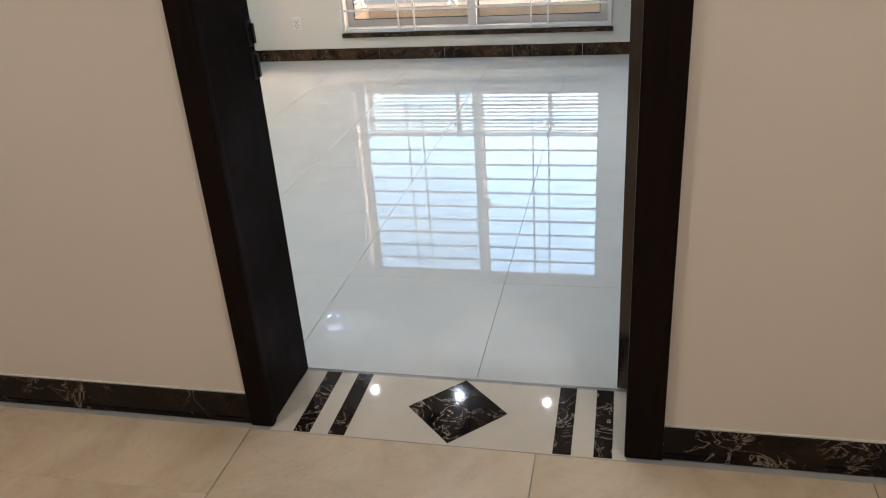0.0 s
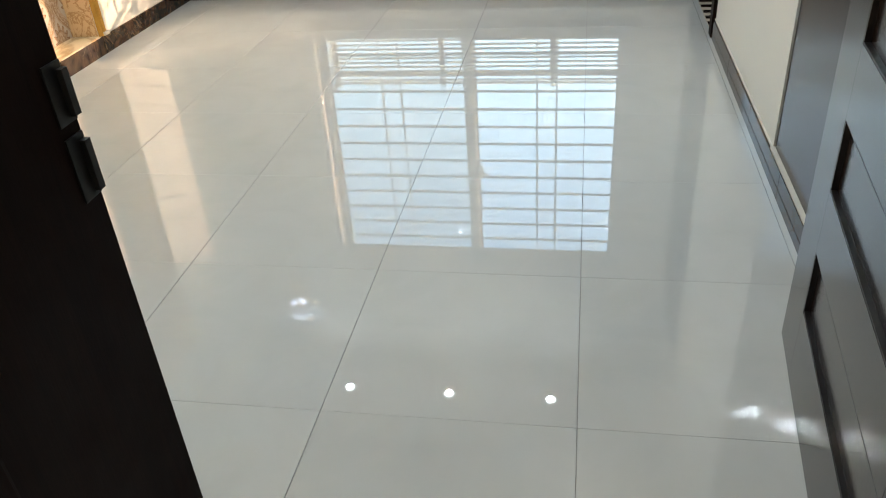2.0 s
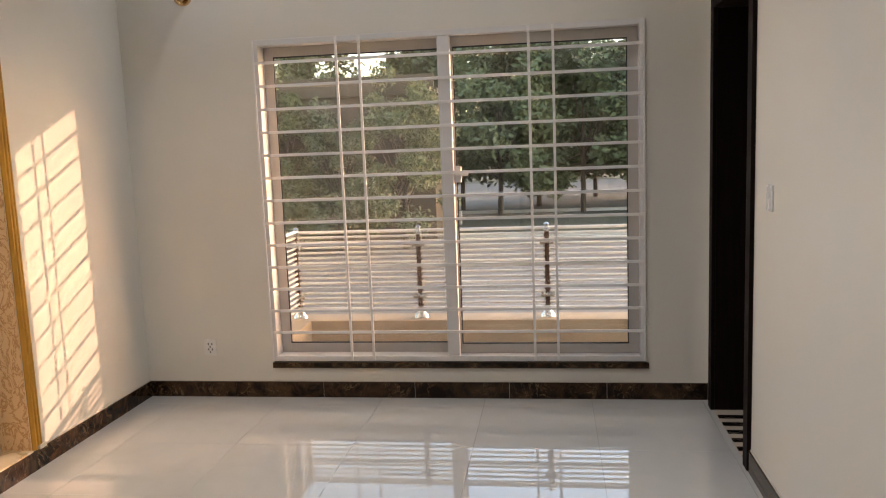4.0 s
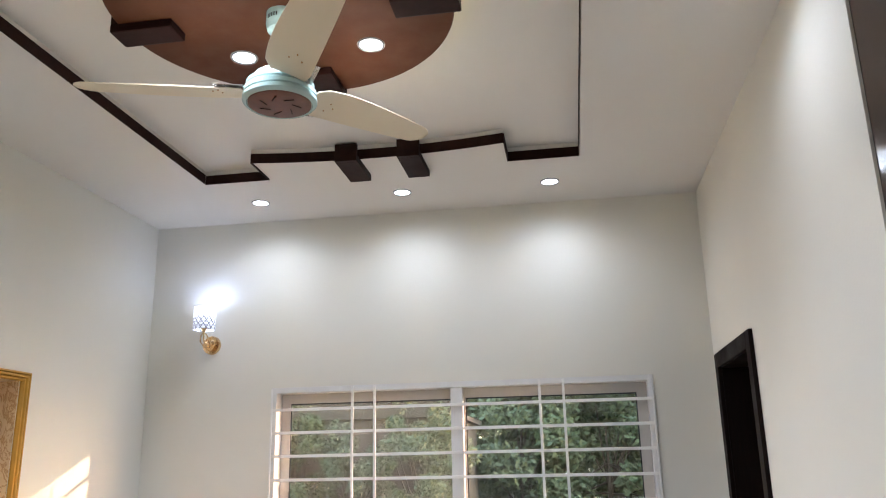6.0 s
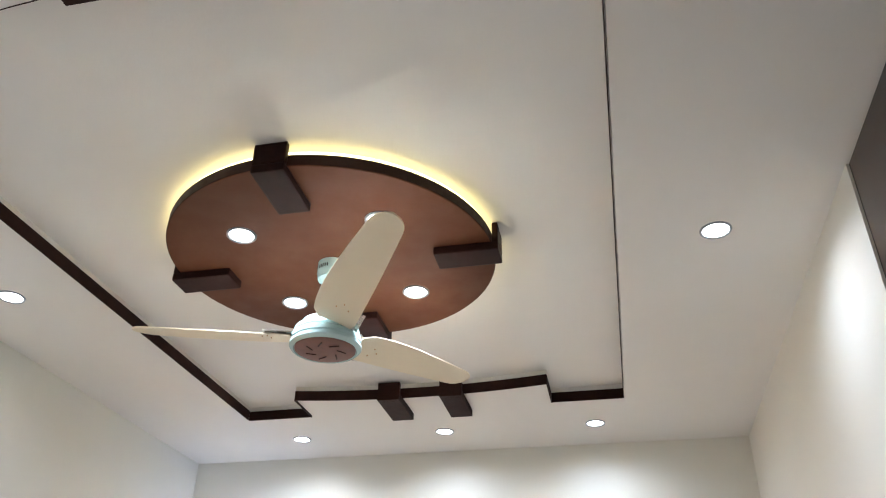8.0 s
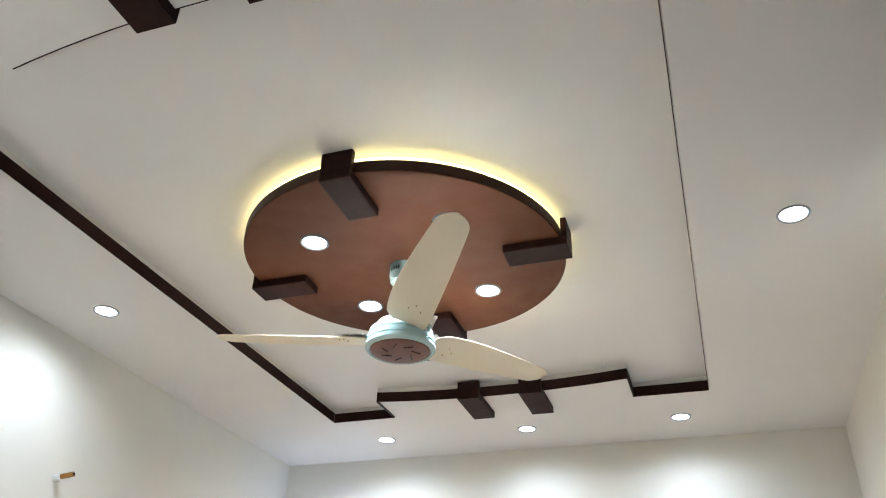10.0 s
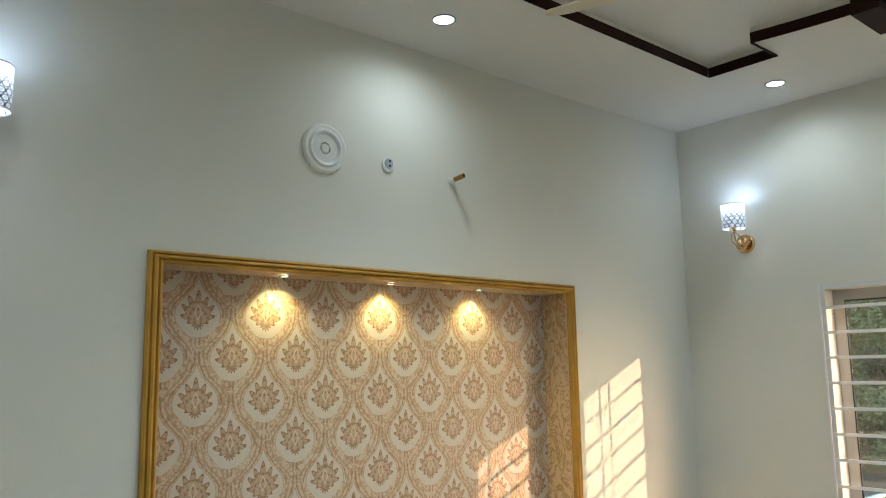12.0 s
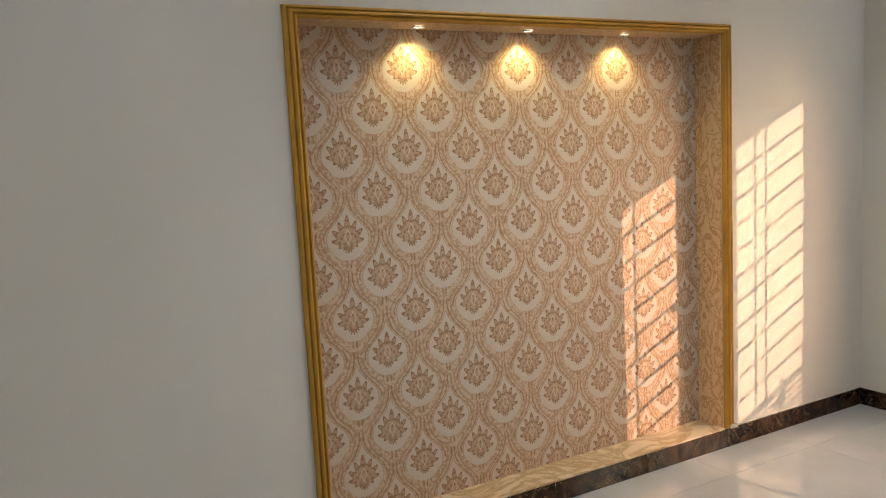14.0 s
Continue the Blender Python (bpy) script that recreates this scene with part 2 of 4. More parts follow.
SHADE_GLOW = 0.17
M_WALL = wall_paint("cream_wall_paint", rgb("dddad0"))
M_HALL = wall_paint("hall_wall_paint", rgb("d6cabc"))
M_CEIL = wall_paint("white_ceiling_paint", rgb("d8d4ce"))
M_FLOOR = porcelain()
M_GROUT = plain("grey_grout", rgb("9a9893"), 0.9, var=0.2)
M_HALLTILE = beige_tile()
M_MARBLE = dark_marble()
M_SKIRT = dark_marble("brown_skirting_marble", "20150f", "57402c", "a58a66")
M_CREAMSLAB = plain("cream_marble", rgb("c4b8a6"), 0.035, var=0.09, scale=5)
M_DOOR = dark_wood("espresso_wood", "1f1512", "291c15", 0.13, spec=0.9)
M_FRAME = dark_wood("black_brown_frame_wood", "0f0806", "1a0e0a", 0.6, spec=0.1)
# Near-black for recess edges: their dark reflection put into the colour.
M_LINER = plain("dark_recess_shade", rgb("100a08"), 0.35)
M_WARD = dark_wood("wardrobe_laminate", "2a1a13", "342017", 0.14, (6, 0.6, 6), 0.5)
M_TRIMW = dark_wood("ceiling_trim_wood", "22100d", "2c1611", 0.55, (3, 3, 3), 0.1)
M_DISC = plain("brown_painted_disc", rgb("553220"), 0.6, var=0.03, scale=4, Specular_IOR_Level=0.15)
M_RIM = plain("dark_brown_lacquer", rgb("2e1711"), 0.5, Specular_IOR_Level=0.2)
M_GOLD = plain("gold_moulding_paint", rgb("c4953a"), 0.48, 0.2, var=0.2, scale=9, bump=0.0004)
M_BRASS = plain("polished_brass", rgb("dcbc8c"), 0.16, 1.0, var=0.05)
M_STEEL = plain("stainless_steel", rgb("c9c7c2"), 0.25, 1.0)
M_RAIL = plain("dull_steel_rail", rgb("dcd9d4"), 0.35, 0.2)
M_ALU = plain("white_window_profile", rgb("d9d8d6"), 0.35, var=0.04)
# Sash profile greyed: the shade it stands in is put into the colour.
M_SASH_SHADE = plain("shaded_white_sash", rgb("b4b0ab"), 0.35, var=0.05)
M_GRILLE = plain("white_grille_paint", rgb("e4e3e0"), 0.35, var=0.04)
M_GLASS = pane_glass("clear_glass", (0.97, 0.98, 0.97, 1))
M_GLASS2 = pane_glass("dusty_tinted_glass", (0.84, 0.82, 0.78, 1), 0.05)
M_PLASTIC = plain("white_plastic", rgb("e6e6e2"), 0.25, var=0.03)
M_BLACK = plain("black_plastic", rgb("141414"), 0.4)
M_DAMASK = damask()
M_LEDGE = ledge_marble()
# Scroll paper whose gold tone paints in sunlight bounced onto the reveals.
M_SIDE = ledge_marble("sun_bounce_scroll_paper", "dcc096", "a56c2e", 12.0, (1.0, 1.0, 0.7), 0.06)
M_LED = glow("cool_led", (0.86, 0.93, 1.0, 1), 2.0)
M_WARMLED = glow("warm_led", (1.0, 0.82, 0.5, 1), 2.3)
M_COVE = glow("yellow_led_strip", (1.0, 0.84, 0.36, 1), 0.5)
M_SHADE = lamp_fabric()
M_BULB = glow("lamp_bulb", (0.8, 0.87, 1.0, 1), 4)
M_FAN = Mat("ivory_fan_blade", rgb("d9cdb4"), 0.45, Specular_IOR_Level=0.3).m
M_FANBODY = plain("pale_fan_enamel", rgb("b4cdc9"), 0.15, var=0.03)
M_FANCAP = dark_wood("fan_cap_veneer", "5a2d20", "6b3a28", 0.35, (4, 4, 4))
M_PIPE = plain("copper_pipe", rgb("a97c45"), 0.3, 0.9)
M_TAN = plain("tan_parapet_render", rgb("a8947c"), 0.8, var=0.15, scale=6, bump=0.002)
M_BROWNPOST = plain("brown_post_inlay", rgb("4a2f20"), 0.4)
M_ROAD = plain("pale_road", rgb("7d766f"), 0.85, var=0.2, scale=0.4)
M_ASPHALT = plain("worn_asphalt", rgb("77726c"), 0.85, var=0.2, scale=0.4)
M_GROUND = plain("dusty_ground", rgb("605d49"), 0.95, var=0.35, scale=0.25)
M_KERB = plain("pale_kerb_paint", rgb("c9c0b4"), 0.8, var=0.15)
M_HOUSE = plain("brown_house_render", rgb("6f5f4d"), 0.85, var=0.15, scale=1.5)
M_HOUSEDARK = plain("dark_house_glass", rgb("2a2a2c"), 0.2)
M_BARK = plain("grey_bark", rgb("5a4a3a"), 0.9, var=0.35, scale=6, bump=0.01)
# Greens lightened: the haze of distance is mixed into the leaf colour.
M_LEAF = leafage("hazed_green_leaves", "515b3a", "747850")
M_LEDRIM = plain("grey_lamp_rim", rgb("8d9194"), 0.35, 0.3)
M_MORTAR = plain("white_joint_filler", rgb("cfc9bc"), 0.8)


# ---- mesh helpers ----
def box(bm, x0, x1, y0, y1, z0, z1, bevel=0.0):
    vs = [bm.verts.new((x, y, z)) for z in (z0, z1) for y in (y0, y1) for x in (x0, x1)]
    fs = [bm.faces.new([vs[i] for i in f]) for f in ((0, 2, 3, 1), (4, 5, 7, 6), (0, 1, 5, 4), (2, 6, 7, 3), (0, 4, 6, 2), (1, 3, 7, 5))]
    if bevel:
        es = list({e for f in fs for e in f.edges})
        bmesh.ops.bevel(bm, geom=es, offset=bevel, segments=2, affect="EDGES", profile=0.7)
    return bm


def boxes(*args, bevel=0.0):
    bm = bmesh.new()
    for a in args:
        box(bm, *a, bevel=bevel)
    return bm


def lathe(profile, seg=32, bm=None, at=(0, 0, 0)):
    """A turned shape round z from (radius, height) pairs."""
    bm = bm or bmesh.new()
    rings = []
    for r, z in profile:
        if r < 1e-6:
            rings.append([bm.verts.new((at[0], at[1], at[2] + z))])
        else:
            rings.append([bm.verts.new((at[0] + r * math.cos(2 * math.pi * i / seg), at[1] + r * math.sin(2 * math.pi * i / seg), at[2] + z)) for i in range(seg)])
    for a, b in zip(rings, rings[1:]):
        for i in range(seg):
            j = (i + 1) % seg
            quad = [a[i % len(a)], a[j % len(a)], b[j % len(b)], b[i % len(b)]]
            quad = list(dict.fromkeys(quad))
            if len(quad) > 2:
                bm.faces.new(quad)
    return bm


def tube(points, radius, seg=10, bm=None):
    """A round bar along a line of points."""
    bm = bm or bmesh.new()
    pts = [Vector(p) for p in points]
    rings = []
    for i, p in enumerate(pts):
        d = (pts[min(i + 1, len(pts) - 1)] - pts[max(i - 1, 0)]).normalized()
        a = d.orthogonal().normalized() if not rings else (side - d * side.dot(d)).normalized()
        side = a
        b = d.cross(a)
        r = radius[i] if isinstance(radius, (list, tuple)) else radius
        rings.append([bm.verts.new(p + r * (math.cos(2 * math.pi * k / seg) * a + math.sin(2 * math.pi * k / seg) * b)) for k in range(seg)])
    for a, b in zip(rings, rings[1:]):
        for i in range(seg):
            bm.faces.new((a[i], a[(i + 1) % seg], b[(i + 1) % seg], b[i]))
    bm.faces.new(rings[0][::-1])
    bm.faces.new(rings[-1])
    return bm


def to_mesh(name, bm, material, smooth=None):
    bmesh.ops.recalc_face_normals(bm, faces=bm.faces[:])
    me = bpy.data.meshes.new(name)
    bm.to_mesh(me)
    bm.free()
    me.materials.append(material)
    if smooth:
        me.shade_smooth()
        me.set_sharp_from_angle(angle=radians(smooth))
    return me


def part(name, bm, material, parent, label="", smooth=None, at=None):
    """Links a bmesh as one mesh object under a thing or a part."""
    ob = new(name, to_mesh(name, bm, material, smooth) if isinstance(bm, bmesh.types.BMesh) else bm)
    ob.parent = parent
    if at is not None:
        ob.matrix_local = at
    return tagged(ob, label)


def thing(name, label, category, at=None, group="", kind="", bm=None, material=None, smooth=None):
    ob = new(name, to_mesh(name, bm, material, smooth) if bm else None)
    if at is not None:
        ob.matrix_world = at
    return tagged(ob, label, category, group, kind)


# ---- the plan ----
L, R, N, S, H = -2.65, 0.632, 3.75, -0.6, 3.095      # room: west, east, north, south faces, soffit
WALL = 0.27                                          # wall thickness
HALL_S, HALL_W, HALL_E = -4.6, -3.2, 2.6
WX0, WX1, WZ0, WZ1 = -1.86, 0.303, 0.215, 2.075      # window opening
NY0, NY1, NZ0, NZ1, NX = 0.545, 2.634, 0.095, 2.038, -2.807   # niche
DX0, DX1, DZ = -0.56, 0.465, 2.13                    # rough opening of the entrance
BY0, BY1, BZ = 2.83, 3.61, 2.11                      # rough opening of the bathroom door
CY, CX = 1.543, -1.01                                # middle of the ceiling

# ---- walls ----
TOP = 3.45
thing("wall_north", "cream painted wall with the window", "wall", kind="structure", material=M_WALL, bm=boxes(
    (L - 0.4, WX0, N, N + WALL, -0.05, TOP), (WX1, R + 0.4, N, N + WALL, -0.05, TOP),
    (WX0, WX1, N, N + WALL, -0.05, WZ0 - 0.035), (WX0, WX1, N, N + WALL, WZ1, TOP)))
thing("wall_west", "cream painted wall with a papered niche", "wall", kind="structure", material=M_WALL, bm=boxes(
    (L - 0.4, L, S - WALL, NY0, -0.05, TOP), (L - 0.4, L, NY1, N, -0.05, TOP),
    (L - 0.4, L, NY0, NY1, NZ1, TOP), (L - 0.4, L, NY0, NY1, -0.05, NZ0 - 0.02), (L - 0.4, NX - 0.004, NY0, NY1, NZ0 - 0.02, NZ1)))
WY = 1.285
thing("wall_east", "cream painted wall beside the wardrobe", "wall", kind="structure", material=M_WALL, bm=boxes(
    (R, R + WALL, WY, BY0, -0.05, TOP), (R, R + WALL, BY1, N, -0.05, TOP), (R, R + WALL, BY0, BY1, BZ, TOP),
    (R, R + 0.6, S, WY, -0.05, 0.088), (R + 0.6, R + 0.7, S - WALL, WY, -0.05, TOP)))
thing("wall_south", "painted wall with the entrance doorway", "wall", kind="structure", material=M_WALL, bm=boxes(
    (L, DX0, S - WALL + 0.004, S, -0.05, TOP), (DX1, R + 0.6, S - WALL + 0.004, S, -0.05, TOP), (DX0, DX1, S - WALL + 0.004, S, DZ, TOP)))
HY = S - WALL
thing("wall_hall_north", "beige painted hall wall round the doorway", "wall", kind="structure", material=M_HALL, bm=boxes(
    (HALL_W, DX0, HY, HY + 0.004, -0.05, TOP), (DX1, HALL_E, HY, HY + 0.004, -0.05, TOP), (DX0, DX1, HY, HY + 0.004, DZ, TOP)))
thing("wall_hall", "beige painted hall walls", "wall", kind="structure", material=M_HALL, bm=boxes(
    (HALL_W - 0.2, HALL_W, HALL_S, HY, -0.05, TOP), (HALL_E, HALL_E + 0.2, HALL_S, HY, -0.05, TOP),
    (HALL_W - 0.2, HALL_E + 0.2, HALL_S - 0.2, HALL_S, -0.05, TOP),
    (HALL_W - 0.2, L - 0.4, HY, HY + 0.2, -0.05, TOP), (R + 0.7, HALL_E + 0.2, HY + 0.004, HY + 0.2, -0.05, TOP)))
thing("ceiling_hall", "white hall ceiling", "ceiling", kind="structure", material=M_CEIL, bm=boxes((HALL_W, HALL_E, HALL_S, HY, H, H + 0.2)))

# ---- ceiling with its tray ----
TRAY_W, TRAY_E, TRAY_N, TRAY_S, TRAY_Z = -1.995, -0.025, 3.033, 0.07, 3.16


def arc(x0, x1, y, bulge, n=14):
    return [(x0 + (x1 - x0) * i / n, y + bulge * (1 - (2 * i / n - 1) ** 2)) for i in range(n + 1)]


NORTH_ARC, SOUTH_ARC = arc(-1.64, -0.38, 2.79, 0.06), arc(-0.4, -1.64, 0.325, -0.048)
OUTLINE = [(TRAY_W, TRAY_N), (-1.64, TRAY_N), *NORTH_ARC, (-0.38, TRAY_N), (TRAY_E, TRAY_N), (TRAY_E, TRAY_S), (-0.4, TRAY_S), *SOUTH_ARC, (-1.64, TRAY_S), (TRAY_W, TRAY_S)]


def tray_ceiling():
    bm = bmesh.new()
    outer = [bm.verts.new((x, y, H)) for x, y in ((L, N), (R + 0.6, N), (R + 0.6, S), (L, S))]
    inner = [bm.verts.new((x, y, H)) for x, y in OUTLINE]
    edges = [bm.edges.new((r[i], r[(i + 1) % len(r)])) for r in (outer, inner) for i in range(len(r))]
    bmesh.ops.triangle_fill(bm, edges=edges, use_beauty=True)
    top = [bm.verts.new((x, y, TRAY_Z)) for x, y in OUTLINE]
    n = len(inner)
    for i in range(n):
        bm.faces.new((inner[i], inner[(i + 1) % n], top[(i + 1) % n], top[i]))
    cap = bm.faces.new(top)
    bmesh.ops.triangulate(bm, faces=[cap])
    box(bm, L - 0.3, R + 0.9, S - 0.2, N + 0.2, TOP - 0.1, TOP)
    return bm


thing("ceiling", "white plaster ceiling with a sunken tray", "ceiling", kind="structure", bm=tray_ceiling(), material=M_CEIL)


def strip(points, z0, z1, thick):
    """An upright band along a line of plan points, thick towards the middle of the tray."""
    bm = bmesh.new()
    cols = []
    for i, p in enumerate(points):
        a, b = Vector(points[max(i - 1, 0)]), Vector(points[min(i + 1, len(points) - 1)])
        d = (b - a).normalized()
        q = Vector(p) + Vector((d.y, -d.x)) * thick
        cols.append([bm.verts.new((*w, z)) for w in (p, q) for z in (z0, z1)])
    for a, b in zip(cols, cols[1:]):
        for i, j in ((0, 1), (1, 3), (3, 2), (2, 0)):
            bm.faces.new((a[i], a[j], b[j], b[i]))
    bm.faces.new([cols[0][i] for i in (0, 1, 3, 2)])
    bm.faces.new([cols[-1][i] for i in (2, 3, 1, 0)])
    return bm


trim = thing("ceiling_trim", "dark brown wooden band lining the ceiling tray", "trim", kind="structure")
E4 = 0.003
runs = [[(TRAY_W + E4, TRAY_N - E4), (-1.642, TRAY_N - E4)], [(-1.637, TRAY_N), (-1.637, 2.79)],
        [(x, y - E4) for x, y in NORTH_ARC], [(-0.383, 2.79), (-0.383, TRAY_N)], [(-0.378, TRAY_N - E4), (TRAY_E - E4, TRAY_N - E4)],
        [(TRAY_E - E4, TRAY_N - 0.02), (TRAY_E - E4, TRAY_S + 0.02)], [(TRAY_E - E4, TRAY_S + E4), (-0.398, TRAY_S + E4)],
        [(-0.403, TRAY_S), (-0.403, 0.325)], [(x, y + E4) for x, y in SOUTH_ARC], [(-1.637, 0.325), (-1.637, TRAY_S)],
        [(-1.642, TRAY_S + E4), (TRAY_W + E4, TRAY_S + E4)], [(TRAY_W + E4, TRAY_S + 0.02), (TRAY_W + E4, TRAY_N - 0.02)]]
for i, run in enumerate(runs):
    if i in (6, 10):
        continue
    lip, thick = (-0.01, 0.005) if i < 5 or i == 11 else (0.002, 0.002)
    part("trim_strip", strip(run, H + lip, 3.135, thick), M_TRIMW, trim)
for x in (-1.155, -0.845):
    part("bracket", boxes((x - 0.055, x + 0.055, 2.815, 3.09, H - 0.035, H - 0.001), (x - 0.055, x + 0.055, 2.79, 2.815, H - 0.035, 3.15), bevel=0.002), M_TRIMW, trim, "brown wooden bracket")
for x in (-1.163, -0.857):
    part("bracket", boxes((x - 0.055, x + 0.055, 0.05, 0.2805, H - 0.035, H - 0.001), (x - 0.055, x + 0.055, 0.2805, 0.293, H - 0.035, 3.15), bevel=0.002), M_TRIMW, trim, "brown wooden bracket")

# ---- floors ----
floor = thing("floor", "polished white porcelain tile floor", "floor", kind="structure", material=M_GROUT, bm=boxes((L, R + WALL, S - 0.012, N, -0.08, -0.004)))
thing("floor_hall", "beige marble hall floor", "floor", kind="structure", material=M_GROUT, bm=boxes((HALL_W, HALL_E, HALL_S, HY, -0.08, -0.004)))

# ---- skirting ----
def skirting(name, label, run, pieces, x_axis, at, face, stone=None):
    """Marble tiles set end to end along a wall. face: the way the tiles stand out."""
    base = thing(name, label, "baseboard", kind="structure")
    a, b = run
    n = pieces
    for i in range(n):
        p, q = a + (b - a) * i / n + 0.0012, a + (b - a) * (i + 1) / n - 0.0012
        lo, hi = sorted((at, at + face * 0.013))
        d = (p, q, lo, hi) if x_axis else (lo, hi, p, q)
        part("skirting_tile", boxes((*d, 0.0, 0.094), bevel=0.0012), stone or M_SKIRT, base)
    lo, hi = sorted((at, at + face * 0.006))
    d = (a, b, lo, hi) if x_axis else (lo, hi, a, b)
    part("joint", boxes((*d, 0.0, 0.0975)), M_MORTAR, base, "pale joint filler")
    return base


skirting("baseboard_north", "brown veined marble skirting under the window", (L, R, ), 6, True, N, -1)
skirting("baseboard_west", "brown veined marble skirting below the niche", (S, N - 0.014), 8, False, L, 1)
skirting("baseboard_east", "brown veined marble skirting before the wardrobe", (S, BY0 - 0.045), 6, False, R, -1)
skirting("baseboard_hall_west", "black veined marble skirting in the hall", (HALL_W, -0.594), 5, True, HY, -1, M_MARBLE)
skirting("baseboard_hall_east", "black veined marble skirting in the hall", (0.525, HALL_E), 4, True, HY, -1, M_MARBLE)

# ---- window ----
GY = N + 0.075      # plane of the glass


def frame_bars(x0, x1, z0, z1, y0, y1, w, bevel=0.003):
    """Four profiles of a rectangular frame, butted."""
    return [(x0, x0 + w, y0, y1, z0, z1), (x1 - w, x1, y0, y1, z0, z1), (x0 + w, x1 - w, y0, y1, z0, z0 + w), (x0 + w, x1 - w, y0, y1, z1 - w, z1)]


window = thing("window_1", "white sliding window with a white steel grille", "window", kind="structure")
for b in frame_bars(WX0 + 0.001, WX1 - 0.001, WZ0 + 0.001, WZ1 - 0.001, N - 0.004, N + 0.13, 0.032):
    part("window_frame", boxes(b, bevel=0.003), M_ALU, window)
part("mullion", boxes((-0.808, -0.74, N - 0.002, N + 0.05, WZ0 + 0.034, WZ1 - 0.034), bevel=0.003), M_ALU, window)
for x0, x1, y, glass in ((WX0 + 0.034, -0.755, N + 0.085, M_GLASS2), (-0.785, WX1 - 0.034, N + 0.052, M_GLASS)):
    sash = part("sash", boxes(*frame_bars(x0, x1, WZ0 + 0.034, WZ1 - 0.034, y, y + 0.03, 0.055), bevel=0.002), M_SASH_SHADE, window)
    pane = part("pane", boxes((x0 + 0.05, x1 - 0.05, y + 0.012, y + 0.017, WZ0 + 0.085, WZ1 - 0.085)), glass, sash)
    pane.visible_shadow = False
    part("seal", boxes(*frame_bars(x0 + 0.053, x1 - 0.053, WZ0 + 0.088, WZ1 - 0.088, y + 0.004, y + 0.011, 0.008)), M_BLACK, sash)
part("latch", boxes((-0.735, -0.7, N + 0.02, N + 0.05, 1.24, 1.33), (-0.73, -0.66, N + 0.005, N + 0.02, 1.275, 1.295), bevel=0.003), M_ALU, window)
grille = thing("window_grille", "white painted steel bars across the window", "grille")
for i in range(13):
    z = 0.392 + 0.1295 * i
    part("bar", boxes((WX0 + 0.012, WX1 - 0.012, N - 0.011, N - 0.003, z - 0.008, z + 0.008), bevel=0.0015), M_GRILLE, grille)
for x in (-1.371, -1.241, -0.31, -0.18):
    part("upright", boxes((x - 0.007, x + 0.007, N - 0.021, N - 0.0112, WZ0 + 0.01, WZ1 - 0.008), bevel=0.0015), M_GRILLE, grille)
for x in (WX0 + 0.008, WX1 - 0.008):
    part("upright", boxes((x - 0.005, x + 0.005, N - 0.017, N - 0.0112, WZ0 + 0.01, WZ1 - 0.008), bevel=0.0015), M_GRILLE, grille)
thing("window_sill", "dark marble window sill slab", "window sill", kind="structure", material=M_SKIRT, bm=boxes((WX0 + 0.004, WX1 + 0.013, N - 0.022, N + WALL, WZ0 - 0.035, WZ0 - 0.003), bevel=0.004))

# ---- entrance door ----
door = thing("door_1", "espresso wooden entrance door standing open", "door", kind="structure")
jx0, jx1 = -0.533, 0.437
part("jamb", boxes((DX0, jx0, HY + 0.006, S - 0.001, 0, DZ - 0.03), bevel=0.002), M_FRAME, door)
part("jamb", boxes((jx1, DX1, HY + 0.006, S - 0.001, 0, DZ - 0.03), bevel=0.002), M_FRAME, door)
part("head", boxes((DX0, DX1, HY + 0.006, S - 0.001, DZ - 0.03, DZ), bevel=0.002), M_FRAME, door)
for y0, y1 in ((HY - 0.022, HY + 0.0055),):
    part("architrave", boxes((-0.593, jx0 + 0.006, y0, y1, 0, DZ + 0.055), bevel=0.005), M_FRAME, door)
    if y0 < -0.7:
        part("architrave", boxes((jx1 - 0.006, 0.524, y0, y1, 0, DZ + 0.055), bevel=0.005), M_FRAME, door)
        part("architrave", boxes((jx0 + 0.006, jx1 - 0.006, y0, y1, DZ - 0.04, DZ + 0.055), bevel=0.005), M_FRAME, door)
for z0, z1 in ((0.912, 0.985), (0.998, 1.062)):
    part("strike_plate", boxes((jx0 + 0.0003, jx0 + 0.0025, S - 0.034, S - 0.003, z0, z1), (jx0 + 0.0025, jx0 + 0.009, S - 0.014, S - 0.003, z0 + 0.006, z1 - 0.008), bevel=0.001), M_BLACK, door)


def door_leaf():
    """A leaf with six long sunken panels, hinged at the origin, its face on the -y side."""
    w, h, t = 0.985, 2.085, 0.042
    zs, p0, p1 = [0.2 + 0.302 * i for i in range(6)], 0.14, 0.815
    bm = bmesh.new()
    box(bm, 0, p0, 0, t, 0.008, h, bevel=0.002)
    box(bm, p1, w, 0, t, 0.008, h, bevel=0.002)
    z = 0.008
    for a in zs:
        box(bm, p0, p1, 0, t, z, a)
        z = a + 0.155
    box(bm, p0, p1, 0, t, z, h)
    return bm, [(p0, p1, a) for a in zs], t


leaf_bm, slots, leaf_t = door_leaf()
leaf = part("leaf", leaf_bm, M_DOOR, door)
leaf.matrix_local = Matrix.Translation((0.409, S - 0.006, 0)) @ Matrix.Rotation(radians(84.6), 4, "Z") @ Matrix.Scale(-1, 4, (0, 1, 0))
